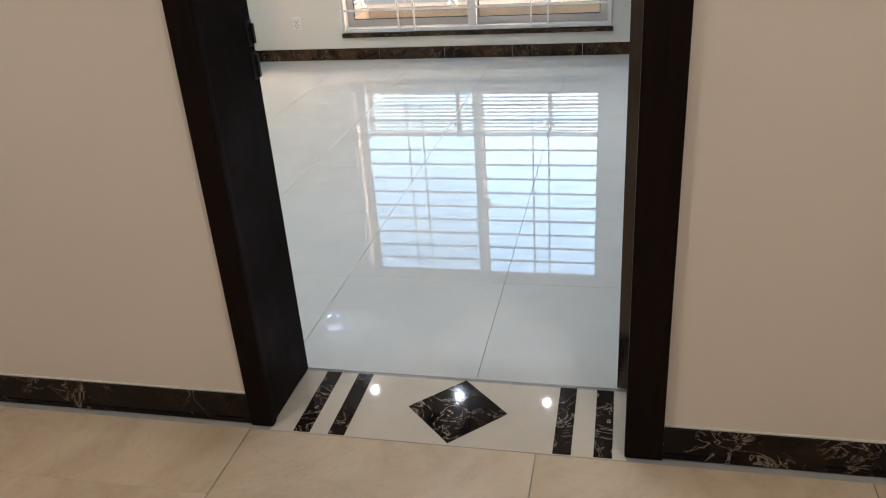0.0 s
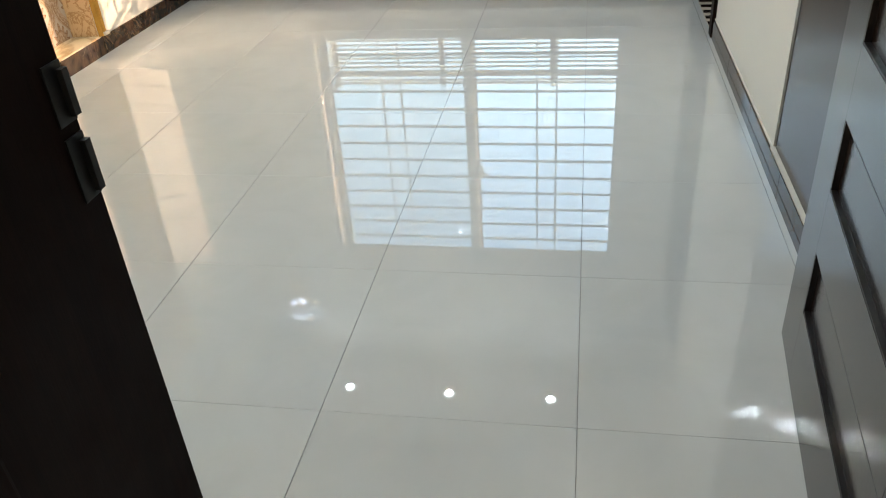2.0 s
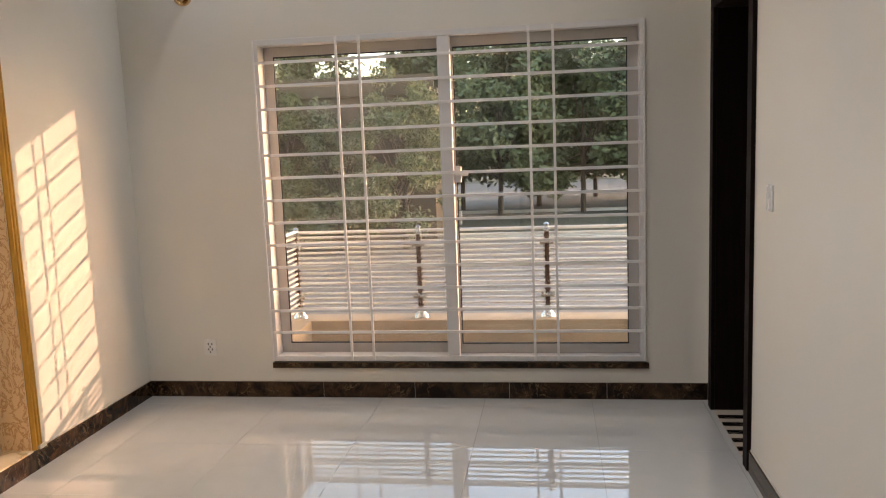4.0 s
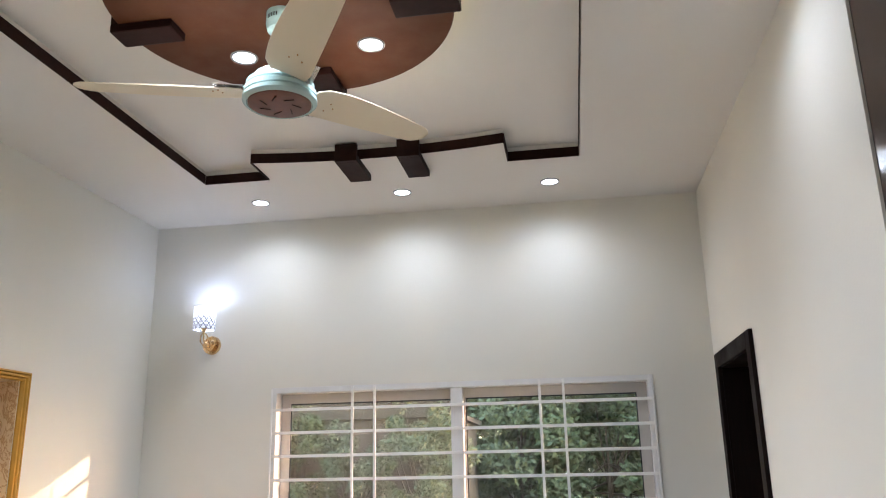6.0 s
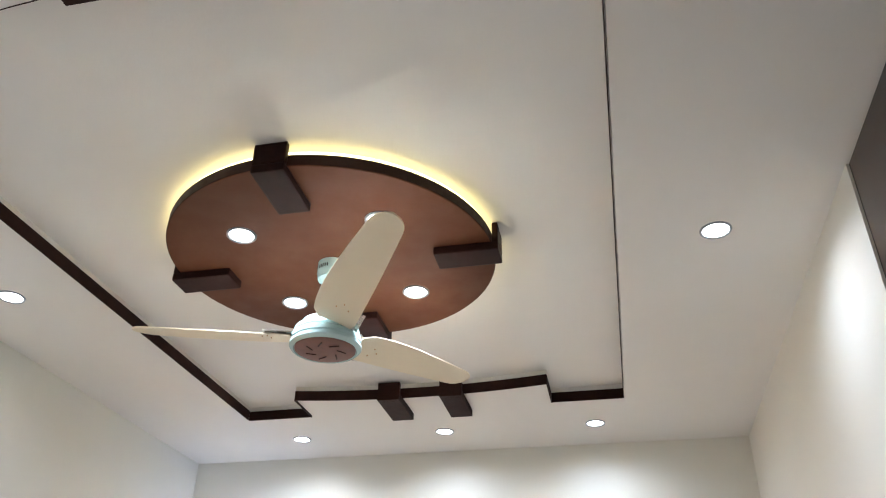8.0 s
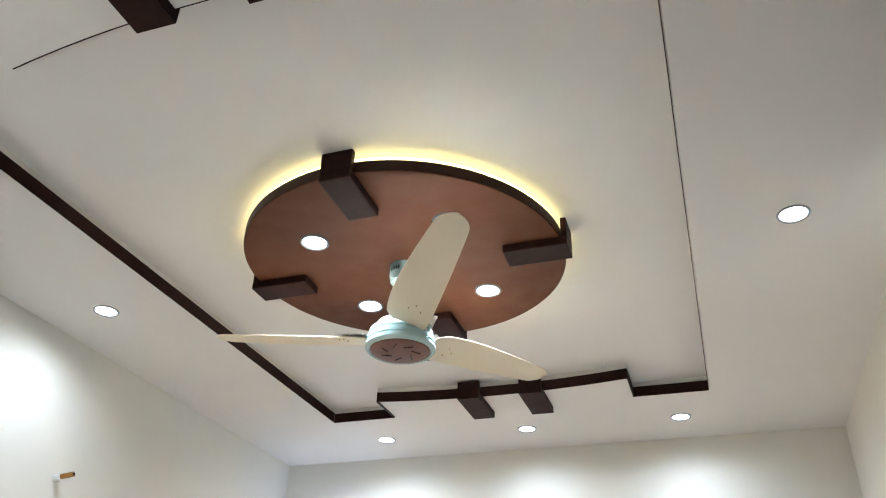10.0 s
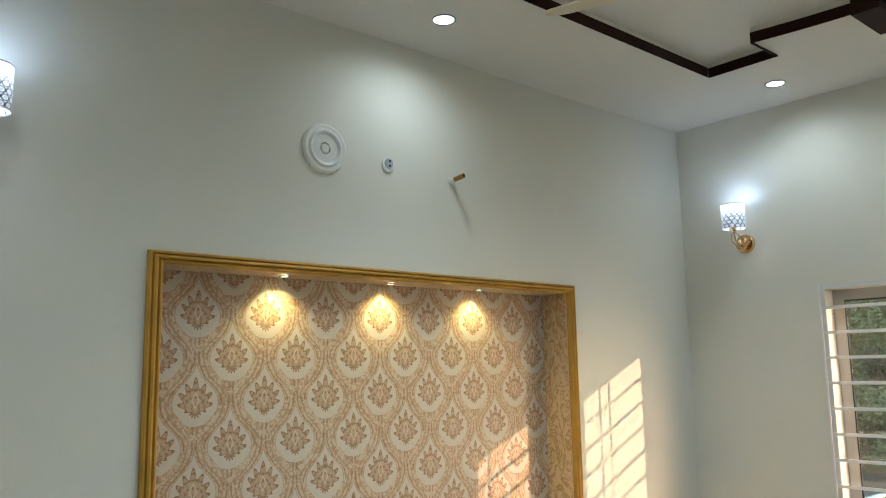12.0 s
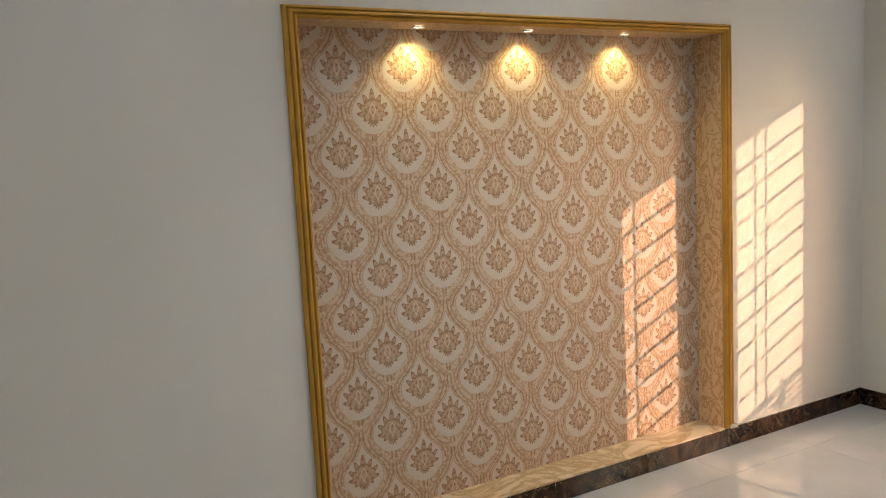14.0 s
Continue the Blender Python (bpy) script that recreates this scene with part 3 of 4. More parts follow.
for p0, p1, a in slots:
    panel = part("panel", boxes((p0 + 0.0015, p1 - 0.0015, 0.012, leaf_t - 0.004, a + 0.0015, a + 0.1535)), M_DOOR, leaf)
    part("lining", boxes(*frame_bars(p0 + 0.0002, p1 - 0.0002, a + 0.0002, a + 0.1548, 0.0008, 0.0118, 0.004)), M_LINER, panel, "black lining that paints the panel's recess dark")
for z in (0.25, 1.05, 1.85):
    part("hinge", lathe([(0, 0), (0.007, 0), (0.007, 0.1), (0, 0.1)], 12, at=(0.0, leaf_t + 0.006, z)), M_STEEL, leaf, smooth=40)
handle = part("handle", boxes((0.9, 0.945, -0.006, -0.0005, 0.92, 1.14), bevel=0.002), M_STEEL, leaf, "steel lever handle")
part("lever", tube([(0.922, -0.004, 1.05), (0.922, -0.05, 1.05), (0.91, -0.056, 1.05), (0.81, -0.056, 1.05)], 0.008), M_STEEL, handle, smooth=40)

# ---- bathroom doorway ----
bath = thing("door_2", "black-brown wooden bathroom doorway, an added dark leaf standing in for the unlit room", "door", kind="structure")
part("jamb", boxes((R + 0.003, R + WALL - 0.002, BY0, BY0 + 0.035, 0, BZ - 0.035)), M_FRAME, bath)
part("jamb", boxes((R + 0.003, R + WALL - 0.002, BY1 - 0.035, BY1, 0, BZ - 0.035)), M_FRAME, bath)
part("head", boxes((R + 0.003, R + WALL - 0.002, BY0, BY1, BZ - 0.035, BZ)), M_FRAME, bath)
for d in ((R - 0.018, R + 0.0025, 2.786, 2.862, 0, 2.152), (R - 0.018, R + 0.0025, 3.572, 3.645, 0, 2.152), (R - 0.018, R + 0.0025, 2.862, 3.572, 2.078, 2.152)):
    part("architrave", boxes(d, bevel=0.004), M_FRAME, bath)
# Added dark leaf: gives the blackness of the unlit room behind the frame.
part("leaf", boxes((R + 0.2, R + 0.24, BY0 + 0.036, BY1 - 0.036, 0.006, BZ - 0.037)), M_FRAME, bath)
bsill = thing("threshold_bathroom", "black and white striped marble doorway sill", "threshold", kind="structure", bm=boxes((R - 0.003, R + WALL, BY0 + 0.036, BY1 - 0.036, -0.003, 0.001)), material=M_CREAMSLAB)
for i in range(6):
    y = 2.9 + 0.108 * i
    part("stripe", boxes((R + 0.0, R + 0.198, y, y + 0.05, 0.0, 0.0035)), M_MARBLE, bsill, "black marble stripe")

# ---- entrance threshold ----
sill = thing("threshold_entrance", "cream marble doorway sill with black inlay", "threshold", kind="structure", bm=boxes((jx0 + 0.001, jx1 - 0.001, -0.903, S - 0.013, -0.06, -0.001), bevel=0.001), material=M_CREAMSLAB)
for x in (-0.464, -0.363, 0.25, 0.354):
    part("stripe", boxes((x, x + 0.047, -0.9, S - 0.015, -0.01, 0.0015)), M_MARBLE, sill, "black veined marble stripe")


def diamond(cx, cy, r):
    bm = bmesh.new()
    rings = [[bm.verts.new((cx + r * a, cy + r * b, z)) for a, b in ((1, 0), (0, 1), (-1, 0), (0, -1))] for z in (-0.01, 0.0015)]
    bm.faces.new(rings[1])
    for i in range(4):
        bm.faces.new((rings[0][i], rings[0][(i + 1) % 4], rings[1][(i + 1) % 4], rings[1][i]))
    return bm


part("diamond", diamond(-0.028, -0.754, 0.142), M_MARBLE, sill, "black veined marble diamond")

# ---- wardrobe ----
ward = thing("wardrobe", "built-in dark brown glossy wardrobe up to the ceiling", "wardrobe")
part("body", boxes((R + 0.028, R + 0.59, S + 0.002, WY - 0.002, 0.0885, H - 0.002)), M_WARD, ward)
for i in range(3):
    y0 = WY - 0.004 - 0.62 * (i + 1)
    part("door", boxes((R + 0.006, R + 0.026, max(y0, S + 0.004) + 0.0015, y0 + 0.6185, 0.092, H - 0.006), bevel=0.001), M_WARD, ward)
part("plinth_strip", boxes((R - 0.0105, R + 0.0055, S + 0.002, WY - 0.002, 0.0945, 0.1)), M_MORTAR, ward, "white strip at the wardrobe's foot")

# ---- papered niche ----
niche = thing("niche", "recessed wall niche papered in cream and tan damask", "niche", kind="structure")
part("back", boxes((NX - 0.004, NX, NY0, NY1, NZ0, NZ1)), M_DAMASK, niche)
part("side", boxes((NX + 0.0005, L - 0.001, NY1 - 0.003, NY1, NZ0, NZ1)), M_SIDE, niche)
part("side", boxes((NX + 0.0005, L - 0.001, NY0, NY0 + 0.003, NZ0, NZ1)), M_SIDE, niche)
part("top", boxes((NX + 0.0005, L - 0.001, NY0 + 0.0035, NY1 - 0.0035, NZ1 - 0.003, NZ1)), M_SIDE, niche)
part("ledge", boxes((NX + 0.0005, L + 0.012, NY0 + 0.0035, NY1 - 0.0035, NZ0 - 0.018, NZ0 + 0.006), bevel=0.002), M_LEDGE, niche, "gold-veined cream ledge")
PROFILE = [(0.0, 0.0), (0.0, 0.016), (0.006, 0.022), (0.012, 0.022), (0.016, 0.012), (0.02, 0.022), (0.027, 0.026), (0.033, 0.024), (0.037, 0.013), (0.042, 0.022), (0.048, 0.02), (0.054, 0.008), (0.054, 0.0)]


def moulding(ends):
    """A fluted moulding between two mitred ends: (outer corner y, z, inward y, inward z) each."""
    bm = bmesh.new()
    rows = [[bm.verts.new((L + 0.0005 + h, y + s * iy, z + s * iz)) for s, h in PROFILE] for y, z, iy, iz in ends]
    for i in range(len(PROFILE) - 1):
        bm.faces.new((rows[0][i], rows[0][i + 1], rows[1][i + 1], rows[1][i]))
    for r in rows:
        bm.faces.new(r)
    return bm


gold = thing("niche_moulding", "fluted gold-painted moulding framing the niche", "moulding")
for ends in (((0.49, NZ0 + 0.004, 1, 0), (0.49, 2.077, 1, -0.78)), ((0.49, 2.077, 1, -0.78), (2.69, 2.077, -1, -0.78)), ((2.69, 2.077, -1, -0.78), (2.69, NZ0 + 0.004, -1, 0))):
    part("strip", moulding(ends), M_GOLD, gold)

part("foot", boxes((L + 0.001, L + 0.03, 2.655, 2.705, 0.0978, 0.118), bevel=0.004), M_MORTAR, gold, "dab of white plaster at the foot")

# ---- ceiling disc ----
disc = thing("ceiling_disc", "round brown ceiling panel with a yellow cove light", "ceiling panel")
DZ0, DR = 3.085, 0.573
part("panel", lathe([(0, DZ0), (DR - 0.004, DZ0), (DR - 0.002, DZ0 + 0.002)], 96, at=(CX, CY, 0)), M_DISC, disc, smooth=30)
part("rim", lathe([(DR - 0.002, DZ0 + 0.002), (DR, DZ0 + 0.004), (DR, DZ0 + 0.04), (DR - 0.03, DZ0 + 0.04), (0.2, DZ0 + 0.04)], 96, at=(CX, CY, 0)), M_RIM, disc, "dark brown rim", smooth=30)
part("core", lathe([(0.4, DZ0 + 0.04), (0.4, TRAY_Z)], 64, at=(CX, CY, 0)), M_CEIL, disc)
part("light_strip", lathe([(DR - 0.024, DZ0 + 0.041), (DR - 0.012, DZ0 + 0.041), (DR - 0.012, DZ0 + 0.06), (DR - 0.024, DZ0 + 0.06), (DR - 0.024, DZ0 + 0.041)], 96, at=(CX, CY, 0)), M_COVE, disc, "yellow light strip")
for k in range(4):
    m = Matrix.Translation((CX, CY, 0)) @ Matrix.Rotation(k * math.pi / 2, 4, "Z")
    part("bracket", boxes((DR - 0.2, DR + 0.022, -0.052, 0.052, DZ0 - 0.03, DZ0 - 0.0005), (DR + 0.001, DR + 0.022, -0.052, 0.052, DZ0, TRAY_Z), bevel=0.006), M_TRIMW, disc, "dark brown wooden bracket", at=m)


# ---- downlights ----
def downlight(name, label, x, y, z, r, lens, watts, color, cone, group, blend=0.7, tilt=None, soft=0.5):
    """A round recessed lamp: rim, glowing lens and the lamp itself."""
    d = thing(name, label, "ceiling light", pose(x, y, z), group)
    part("rim", lathe([(r * 0.8, -0.001), (r * 0.82, -0.004), (r * 0.95, -0.006), (r, -0.003), (r, 0.0)], 32), M_LEDRIM, d, smooth=40)
    part("lens", lathe([(0, -0.002), (r * 0.81, -0.002)], 32), lens, d, "glowing lens")
    lamp = new("light", bpy.data.lights.new("light", "SPOT"))
    lamp.data.energy, lamp.data.color = watts, color
    lamp.data.spot_size, lamp.data.spot_blend = radians(cone), blend
    lamp.data.shadow_soft_size = r * soft
    lamp.matrix_world = look((x, y, z - 0.012), (x, y, z - 1) if tilt is None else tilt)
    return d


COOL, WARM = (0.8, 0.9, 1.05), (1.0, 0.8, 0.36)
ROW_W, DISC_W, NICHE_W, HALL_WATT, WALL_W = 2.15, 4.0, 0.98, 20.3, 0.19
# The last three, the south row, are unseen and added by symmetry.
for x, y in ((-1.83, 3.393), (-1.0, 3.393), (-0.183, 3.393), (-2.33, 1.56), (0.293, 1.575), (-1.83, -0.25), (-1.0, -0.25), (-0.183, -0.25)):
    downlight("downlight", "round white recessed downlight in the ceiling, lit", x, y, H - 0.0005, 0.052, M_LED, ROW_W, COOL, 166, "downlights round the ceiling", 1.0)
for dx, dy in ((-1, -1), (-1, 1), (1, 1), (1, -1)):
    downlight("downlight", "round white downlight in the brown disc, lit", CX + dx * 0.24, CY + dy * 0.245, DZ0 - 0.0005, 0.05, M_LED, DISC_W, COOL, 140, "downlights in the disc")
for y in (1.062, 1.582, 2.11):
    downlight("niche_spotlight", "small warm spotlight in the niche's top, lit", -2.735, y, NZ1 - 0.0035, 0.024, M_WARMLED, NICHE_W, WARM, 120, "spotlights in the niche", 0.8, (-2.81, y, 1.2))
for x in (-1.6, 1.2):
    downlight("downlight", "round white recessed downlight in the hall", x, -2.6, H - 0.0005, 0.052, M_LED, HALL_WATT, (1.0, 0.94, 0.87), 150, "downlights in the hall", soft=4.0)


# ---- wall lamps ----
def wall_lamp(at):
    """A gold wall lamp on the face y = 0, standing out along -y."""
    d = thing("wall_lamp", "gold wall lamp with a pierced white drum shade, lit", "wall lamp", at, "wall lamps")
    plate = lathe([(0, 0.011), (0.044, 0.011), (0.049, 0.014), (0.054, 0.012), (0.056, 0.005), (0.056, 0.0), (0, 0)], 32)
    bmesh.ops.rotate(plate, verts=plate.verts[:], matrix=Matrix.Rotation(radians(90), 3, "X"))
    part("back_plate", plate, M_BRASS, d, smooth=50)
    for k in range(6):
        a = math.pi * (0.02 + 0.96 * k / 5) + (0.25 if k % 2 else -0.1)
        bend = tube([(0, -0.013, -0.034), (0.016 * math.cos(a), -0.03, -0.016 + 0.008 * math.sin(a)), (0.03 * math.cos(a), -0.036, 0.0 + 0.02 * math.sin(a)), (0.042 * math.cos(a), -0.026, 0.006 + 0.03 * math.sin(a))], [0.002, 0.008, 0.007, 0.001], 8)
        part("leaf", bend, M_BRASS, d, smooth=60)
    for s in (-1, 1):
        part("arm", tube([(0, -0.02, -0.02), (s * 0.02, -0.06, -0.02), (s * 0.03, -0.1, 0.012), (s * 0.018, -0.118, 0.045), (0, -0.12, 0.062)], 0.0035, 8), M_BRASS, d, smooth=60)
    part("stem", tube([(0, -0.02, -0.012), (0, -0.08, -0.015), (0, -0.113, 0.01), (0, -0.12, 0.05), (0, -0.12, 0.066)], 0.004, 8), M_BRASS, d, smooth=60)
    part("cup", lathe([(0, 0.06), (0.008, 0.062), (0.012, 0.072), (0.03, 0.102), (0.032, 0.104), (0, 0.1)], 24, at=(0, -0.12, 0)), M_BRASS, d, smooth=50)
    r = 0.064
    sh = part("shade", lathe([(r, 0.0), (r, 0.138), (r - 0.0015, 0.138), (r - 0.0015, 0.0), (r, 0.0)], 40), M_SHADE, d, "white drum shade with dark rings", smooth=40, at=pose(0, -0.12, 0.075))
    for z in (0.0, 0.135):
        part("band", lathe([(r + 0.001, z), (r + 0.001, z + 0.004), (r - 0.002, z + 0.004), (r - 0.002, z), (r + 0.001, z)], 40), M_STEEL, sh)
    part("bulb", lathe([(0, 0.1), (0.012, 0.104), (0.022, 0.125), (0.024, 0.142), (0.016, 0.158), (0, 0.166)], 20, at=(0, -0.12, 0)), M_BULB, d, smooth=60)
    lamp = new("light", bpy.data.lights.new("light", "POINT"))
    lamp.data.energy, lamp.data.color, lamp.data.shadow_soft_size = WALL_W, (0.5, 0.66, 1.0), 0.04
    lamp.matrix_world = at @ Matrix.Translation((0, -0.12, 0.198))
    return d


wall_lamp(pose(-2.245, N - 0.0005, 2.34))
wall_lamp(pose(L + 0.0005, -0.034, 2.352, 0, 0, 90))


# ---- ceiling fan ----
def fan_blade(r0=0.114, r1=0.7):
    """A pitched blade along x, broad past the middle, with a round tip."""
    bm = bmesh.new()
    rows = []
    steps = [0.9 * i / 16 for i in range(17)] + [0.9 + 0.1 * math.sin(math.pi / 2 * i / 7) for i in range(1, 8)]
    for t in steps:
        x = r0 + (r1 - r0) * t
        lead = 0.07 + 0.028 * math.sin(math.pi * min(1.0, t * 1.05) ** 0.62) - 0.022 * t
        trail = 0.062 + 0.004 * math.sin(math.pi * t) - 0.014 * t
        k = 1.0
        if t < 0.05:
            k = 0.86 + 0.14 * math.sqrt(t / 0.05)
        if t > 0.9:
            k = math.sqrt(max(0.0, 1 - ((t - 0.9) / 0.1) ** 2)) * 0.98 + 0.02
        pitch = -radians(15 - 5 * t)
        row = []
        for top in (1, -1):
            for u in (-1, -0.5, 0, 0.5, 1):
                yy, zz = u * k * (lead if u < 0 else trail), 0.004 * (1 - u * u) + top * 0.0022
                row.append(bm.verts.new((x, yy * math.cos(pitch) - zz * math.sin(pitch), yy * math.sin(pitch) + zz * math.cos(pitch) + 0.058 * t)))
        rows.append(row)
    loop = [0, 1, 2, 3, 4, 9, 8, 7, 6, 5]
    for a, b in zip(rows, rows[1:]):
        for i in range(10):
            j = (i + 1) % 10
            bm.faces.new((a[loop[i]], a[loop[j]], b[loop[j]], b[loop[i]]))
    bm.faces.new([rows[0][i] for i in loop])
    bm.faces.new([rows[-1][i] for i in loop][::-1])
    return bm


fan = thing("ceiling_fan", "ivory three-blade ceiling fan with a brown centre cap", "ceiling fan", pose(CX, CY, 0))
part("canopy", lathe([(0, 3.084), (0.055, 3.084), (0.055, 3.04), (0.05, 3.02), (0.02, 3.008), (0, 3.008)], 32), M_FANBODY, fan, smooth=45)
for k in range(5):
    a = radians(232 + 9 * k)
    part("canopy_mark", boxes((0.0545, 0.0558, -0.0022, 0.0022, 3.05, 3.064)), M_BLACK, fan, at=Matrix.Rotation(a, 4, "Z"))
part("rod", lathe([(0.014, 3.01), (0.014, 2.86)], 16), M_FANBODY, fan, smooth=60)
part("motor", lathe([(0, 2.88), (0.034, 2.88), (0.038, 2.862), (0.076, 2.858), (0.086, 2.852), (0.088, 2.836), (0.084, 2.833), (0.104, 2.829), (0.11, 2.824), (0.11, 2.812), (0.105, 2.809), (0.105, 2.805), (0.113, 2.802), (0.118, 2.797), (0.118, 2.784), (0.113, 2.781), (0.113, 2.777), (0.12, 2.774), (0.12, 2.764), (0.114, 2.757), (0.106, 2.754), (0.104, 2.759), (0, 2.759)], 48), M_FANBODY, fan, smooth=30)
cap = part("cap", lathe([(0.103, 2.7615), (0.101, 2.7545), (0.084, 2.7515), (0, 2.7505)], 40), M_FANCAP, fan, "brown veneer centre cap", smooth=40)
for k in range(7):
    a = 2 * math.pi * k / 7
    c, s = math.cos(a), math.sin(a)
    p = Vector((0.042 * c, 0.042 * s, 2.7505))
    part("groove", tube([p, p + Vector((0.034 * math.cos(a + 0.9), 0.034 * math.sin(a + 0.9), 0.0))], 0.002, 6), M_RIM, cap)
blade_mesh = to_mesh("blade", fan_blade(), M_FAN, 40)
arm = boxes((0.1, 0.2, -0.026, 0.078, 0.0068, 0.0098), (0.1, 0.135, -0.018, 0.018, 0.0098, 0.016), bevel=0.001)
bmesh.ops.rotate(arm, verts=arm.verts[:], matrix=Matrix.Rotation(-radians(15), 3, "X"))
for v in arm.verts:
    v.co.z += 0.099 * (v.co.x - 0.114)
arm_mesh = to_mesh("arm", arm, M_STEEL)
for a in (184.6, 303.5, 58.5):
    m = Matrix.Translation((0, 0, 2.806)) @ Matrix.Rotation(radians(a), 4, "Z")
    b = part("blade", blade_mesh, None, fan, at=m)
    part("blade_arm", arm_mesh, None, b, "steel blade arm")
    for dx, dy in ((0.2, 0.02), (0.2, -0.02), (0.225, 0.0)):
        part("screw", lathe([(0, -0.0026), (0.002, -0.0024), (0.0026, 0.002)], 8, at=(dx, dy, 0.099 * (dx - 0.114) - 0.27 * dy)), M_PIPE, b)

# ---- small fittings ----
socket = thing("wall_socket", "white square wall socket above the skirting", "socket", pose(-2.243, N, 0.303))
part("plate", boxes((-0.038, 0.038, -0.009, -0.0005, -0.05, 0.05), bevel=0.003), M_PLASTIC, socket)
for x, z in ((-0.01, 0.02), (0.012, 0.02), (-0.01, -0.012), (0.012, -0.012), (0.0, 0.004), (0.0, -0.028)):
    part("hole", boxes((x - 0.003, x + 0.003, -0.0105, -0.0085, z - 0.006, z + 0.006)), M_BLACK, socket)
switch = thing("light_switch", "white light switch beside the bathroom door", "switch", pose(R, 2.54, 1.206))
part("plate", boxes((-0.009, -0.0005, -0.036, 0.036, -0.05, 0.05), bevel=0.003), M_PLASTIC, switch)
part("rocker", boxes((-0.013, -0.0085, 0.004, 0.022, -0.02, 0.02), bevel=0.002), M_PLASTIC, switch)


def wall_lathe(profile, seg=40):
    bm = lathe(profile, seg)
    bmesh.ops.rotate(bm, verts=bm.verts[:], matrix=Matrix.Rotation(radians(90), 3, "Y"))
    return bm


plate = thing("wall_cover_plate", "round white plastic cover plate on the wall", "cover plate", pose(L, 1.185, 2.55))
part("disc", wall_lathe([(0, 0.009), (0.02, 0.009), (0.058, 0.01), (0.064, 0.016), (0.072, 0.018), (0.08, 0.012), (0.094, 0.013), (0.102, 0.008), (0.104, 0.0005), (0, 0.0005)]), M_PLASTIC, plate, smooth=35)
part("ring", wall_lathe([(0.0185, 0.0095), (0.02, 0.012), (0.023, 0.012), (0.0245, 0.0095)], 28), M_STEEL, plate, "grey centre ring", smooth=40)
outlet = thing("wall_outlet", "small round white outlet with two holes", "outlet", pose(L, 1.505, 2.53))
part("disc", wall_lathe([(0, 0.008), (0.026, 0.008), (0.031, 0.006), (0.033, 0.0005), (0, 0.0005)], 28), M_PLASTIC, outlet, smooth=40)
part("insert", wall_lathe([(0, 0.0115), (0.021, 0.0115), (0.023, 0.008)], 24), plain("grey_insert", rgb("a9acb4"), 0.4), outlet, "grey insert", at=pose(0, 0, 0.008))
for z in (0.018, -0.002):
    part("hole", wall_lathe([(0, 0.0128), (0.0055, 0.0128), (0.0055, 0.0105)], 12), M_BLACK, outlet, at=pose(0, 0.003, z))
pipe = thing("pipe_stub", "short copper pipe stub in a white sleeve", "pipe", pose(L, 1.862, 2.512))
part("sleeve", tube([(0.0005, 0, 0), (0.03, 0, 0.002)], 0.016, 16), M_PLASTIC, pipe, smooth=40)
part("tube", tube([(0.0, 0, 0.001), (0.06, 0.004, 0.008), (0.085, 0.006, 0.012)], 0.011, 14), M_PIPE, pipe, smooth=40)
part("bore", tube([(0.0852, 0.006, 0.012), (0.0862, 0.006, 0.0122)], 0.007, 14), M_BLACK, pipe)

# ---- balcony ----
BYR = 4.55
thing("balcony_floor", "tan balcony slab outside the window", "balcony", kind="structure", material=M_TAN, bm=boxes((-2.2, 3.5, N + WALL, BYR + 0.12, -0.25, -0.02)))
kerb = thing("balcony_kerb", "tan rendered kerb under the balcony rail", "kerb", kind="structure", material=M_TAN, bm=boxes((-2.05, 3.5, BYR - 0.11, BYR + 0.11, -0.02, 0.3), (-2.05, -1.83, N + WALL, BYR - 0.11, -0.02, 0.3), bevel=0.01))
rail = thing("balcony_railing", "stainless steel balcony railing with brown inlaid posts", "railing")
for i in range(15):
    z = 0.365 + 0.0352 * i
    part("rail_bar", tube([(-1.94, BYR - 0.02, z), (3.4, BYR - 0.02, z)], 0.0085, 8), M_RAIL, rail, smooth=60)
    part("rail_bar", tube([(-1.94, BYR - 0.02, z), (-1.94, N + WALL + 0.01, z)], 0.0085, 8), M_RAIL, rail, smooth=60)
part("handrail", tube([(-1.94, BYR, 0.89), (3.4, BYR, 0.89)], 0.011, 14), M_RAIL, rail, smooth=60)
part("handrail", tube([(-1.94, BYR, 0.89), (-1.94, N + WALL + 0.01, 0.89)], 0.02, 14), M_STEEL, rail, smooth=60)
for x in (-1.94, -1.09, -0.24, 0.61, 1.46, 2.31):
    post = part("post", boxes((x - 0.022, x + 0.022, BYR - 0.012, BYR + 0.012, 0.36, 0.877), bevel=0.003), M_STEEL, rail)
    part("inlay", boxes((x - 0.014, x + 0.014, BYR - 0.0285, BYR - 0.0125, 0.38, 0.866)), M_BROWNPOST, post, "dark brown inlay")
    part("foot", lathe([(0.05, 0.3), (0.046, 0.315), (0.03, 0.33), (0.022, 0.36), (0, 0.36)], 20, at=(x, BYR, 0)), M_STEEL, post, smooth=40)
    part("finial", lathe([(0, 0.877), (0.022, 0.884), (0.012, 0.9), (0.02, 0.915), (0, 0.93)], 16, at=(x, BYR, 0)), M_STEEL, post, smooth=50)
    for z in (0.45, 0.8):
        part("clamp", tube([(x - 0.045, BYR - 0.03, z), (x + 0.045, BYR - 0.03, z)], 0.017, 10), M_STEEL, post, smooth=40)

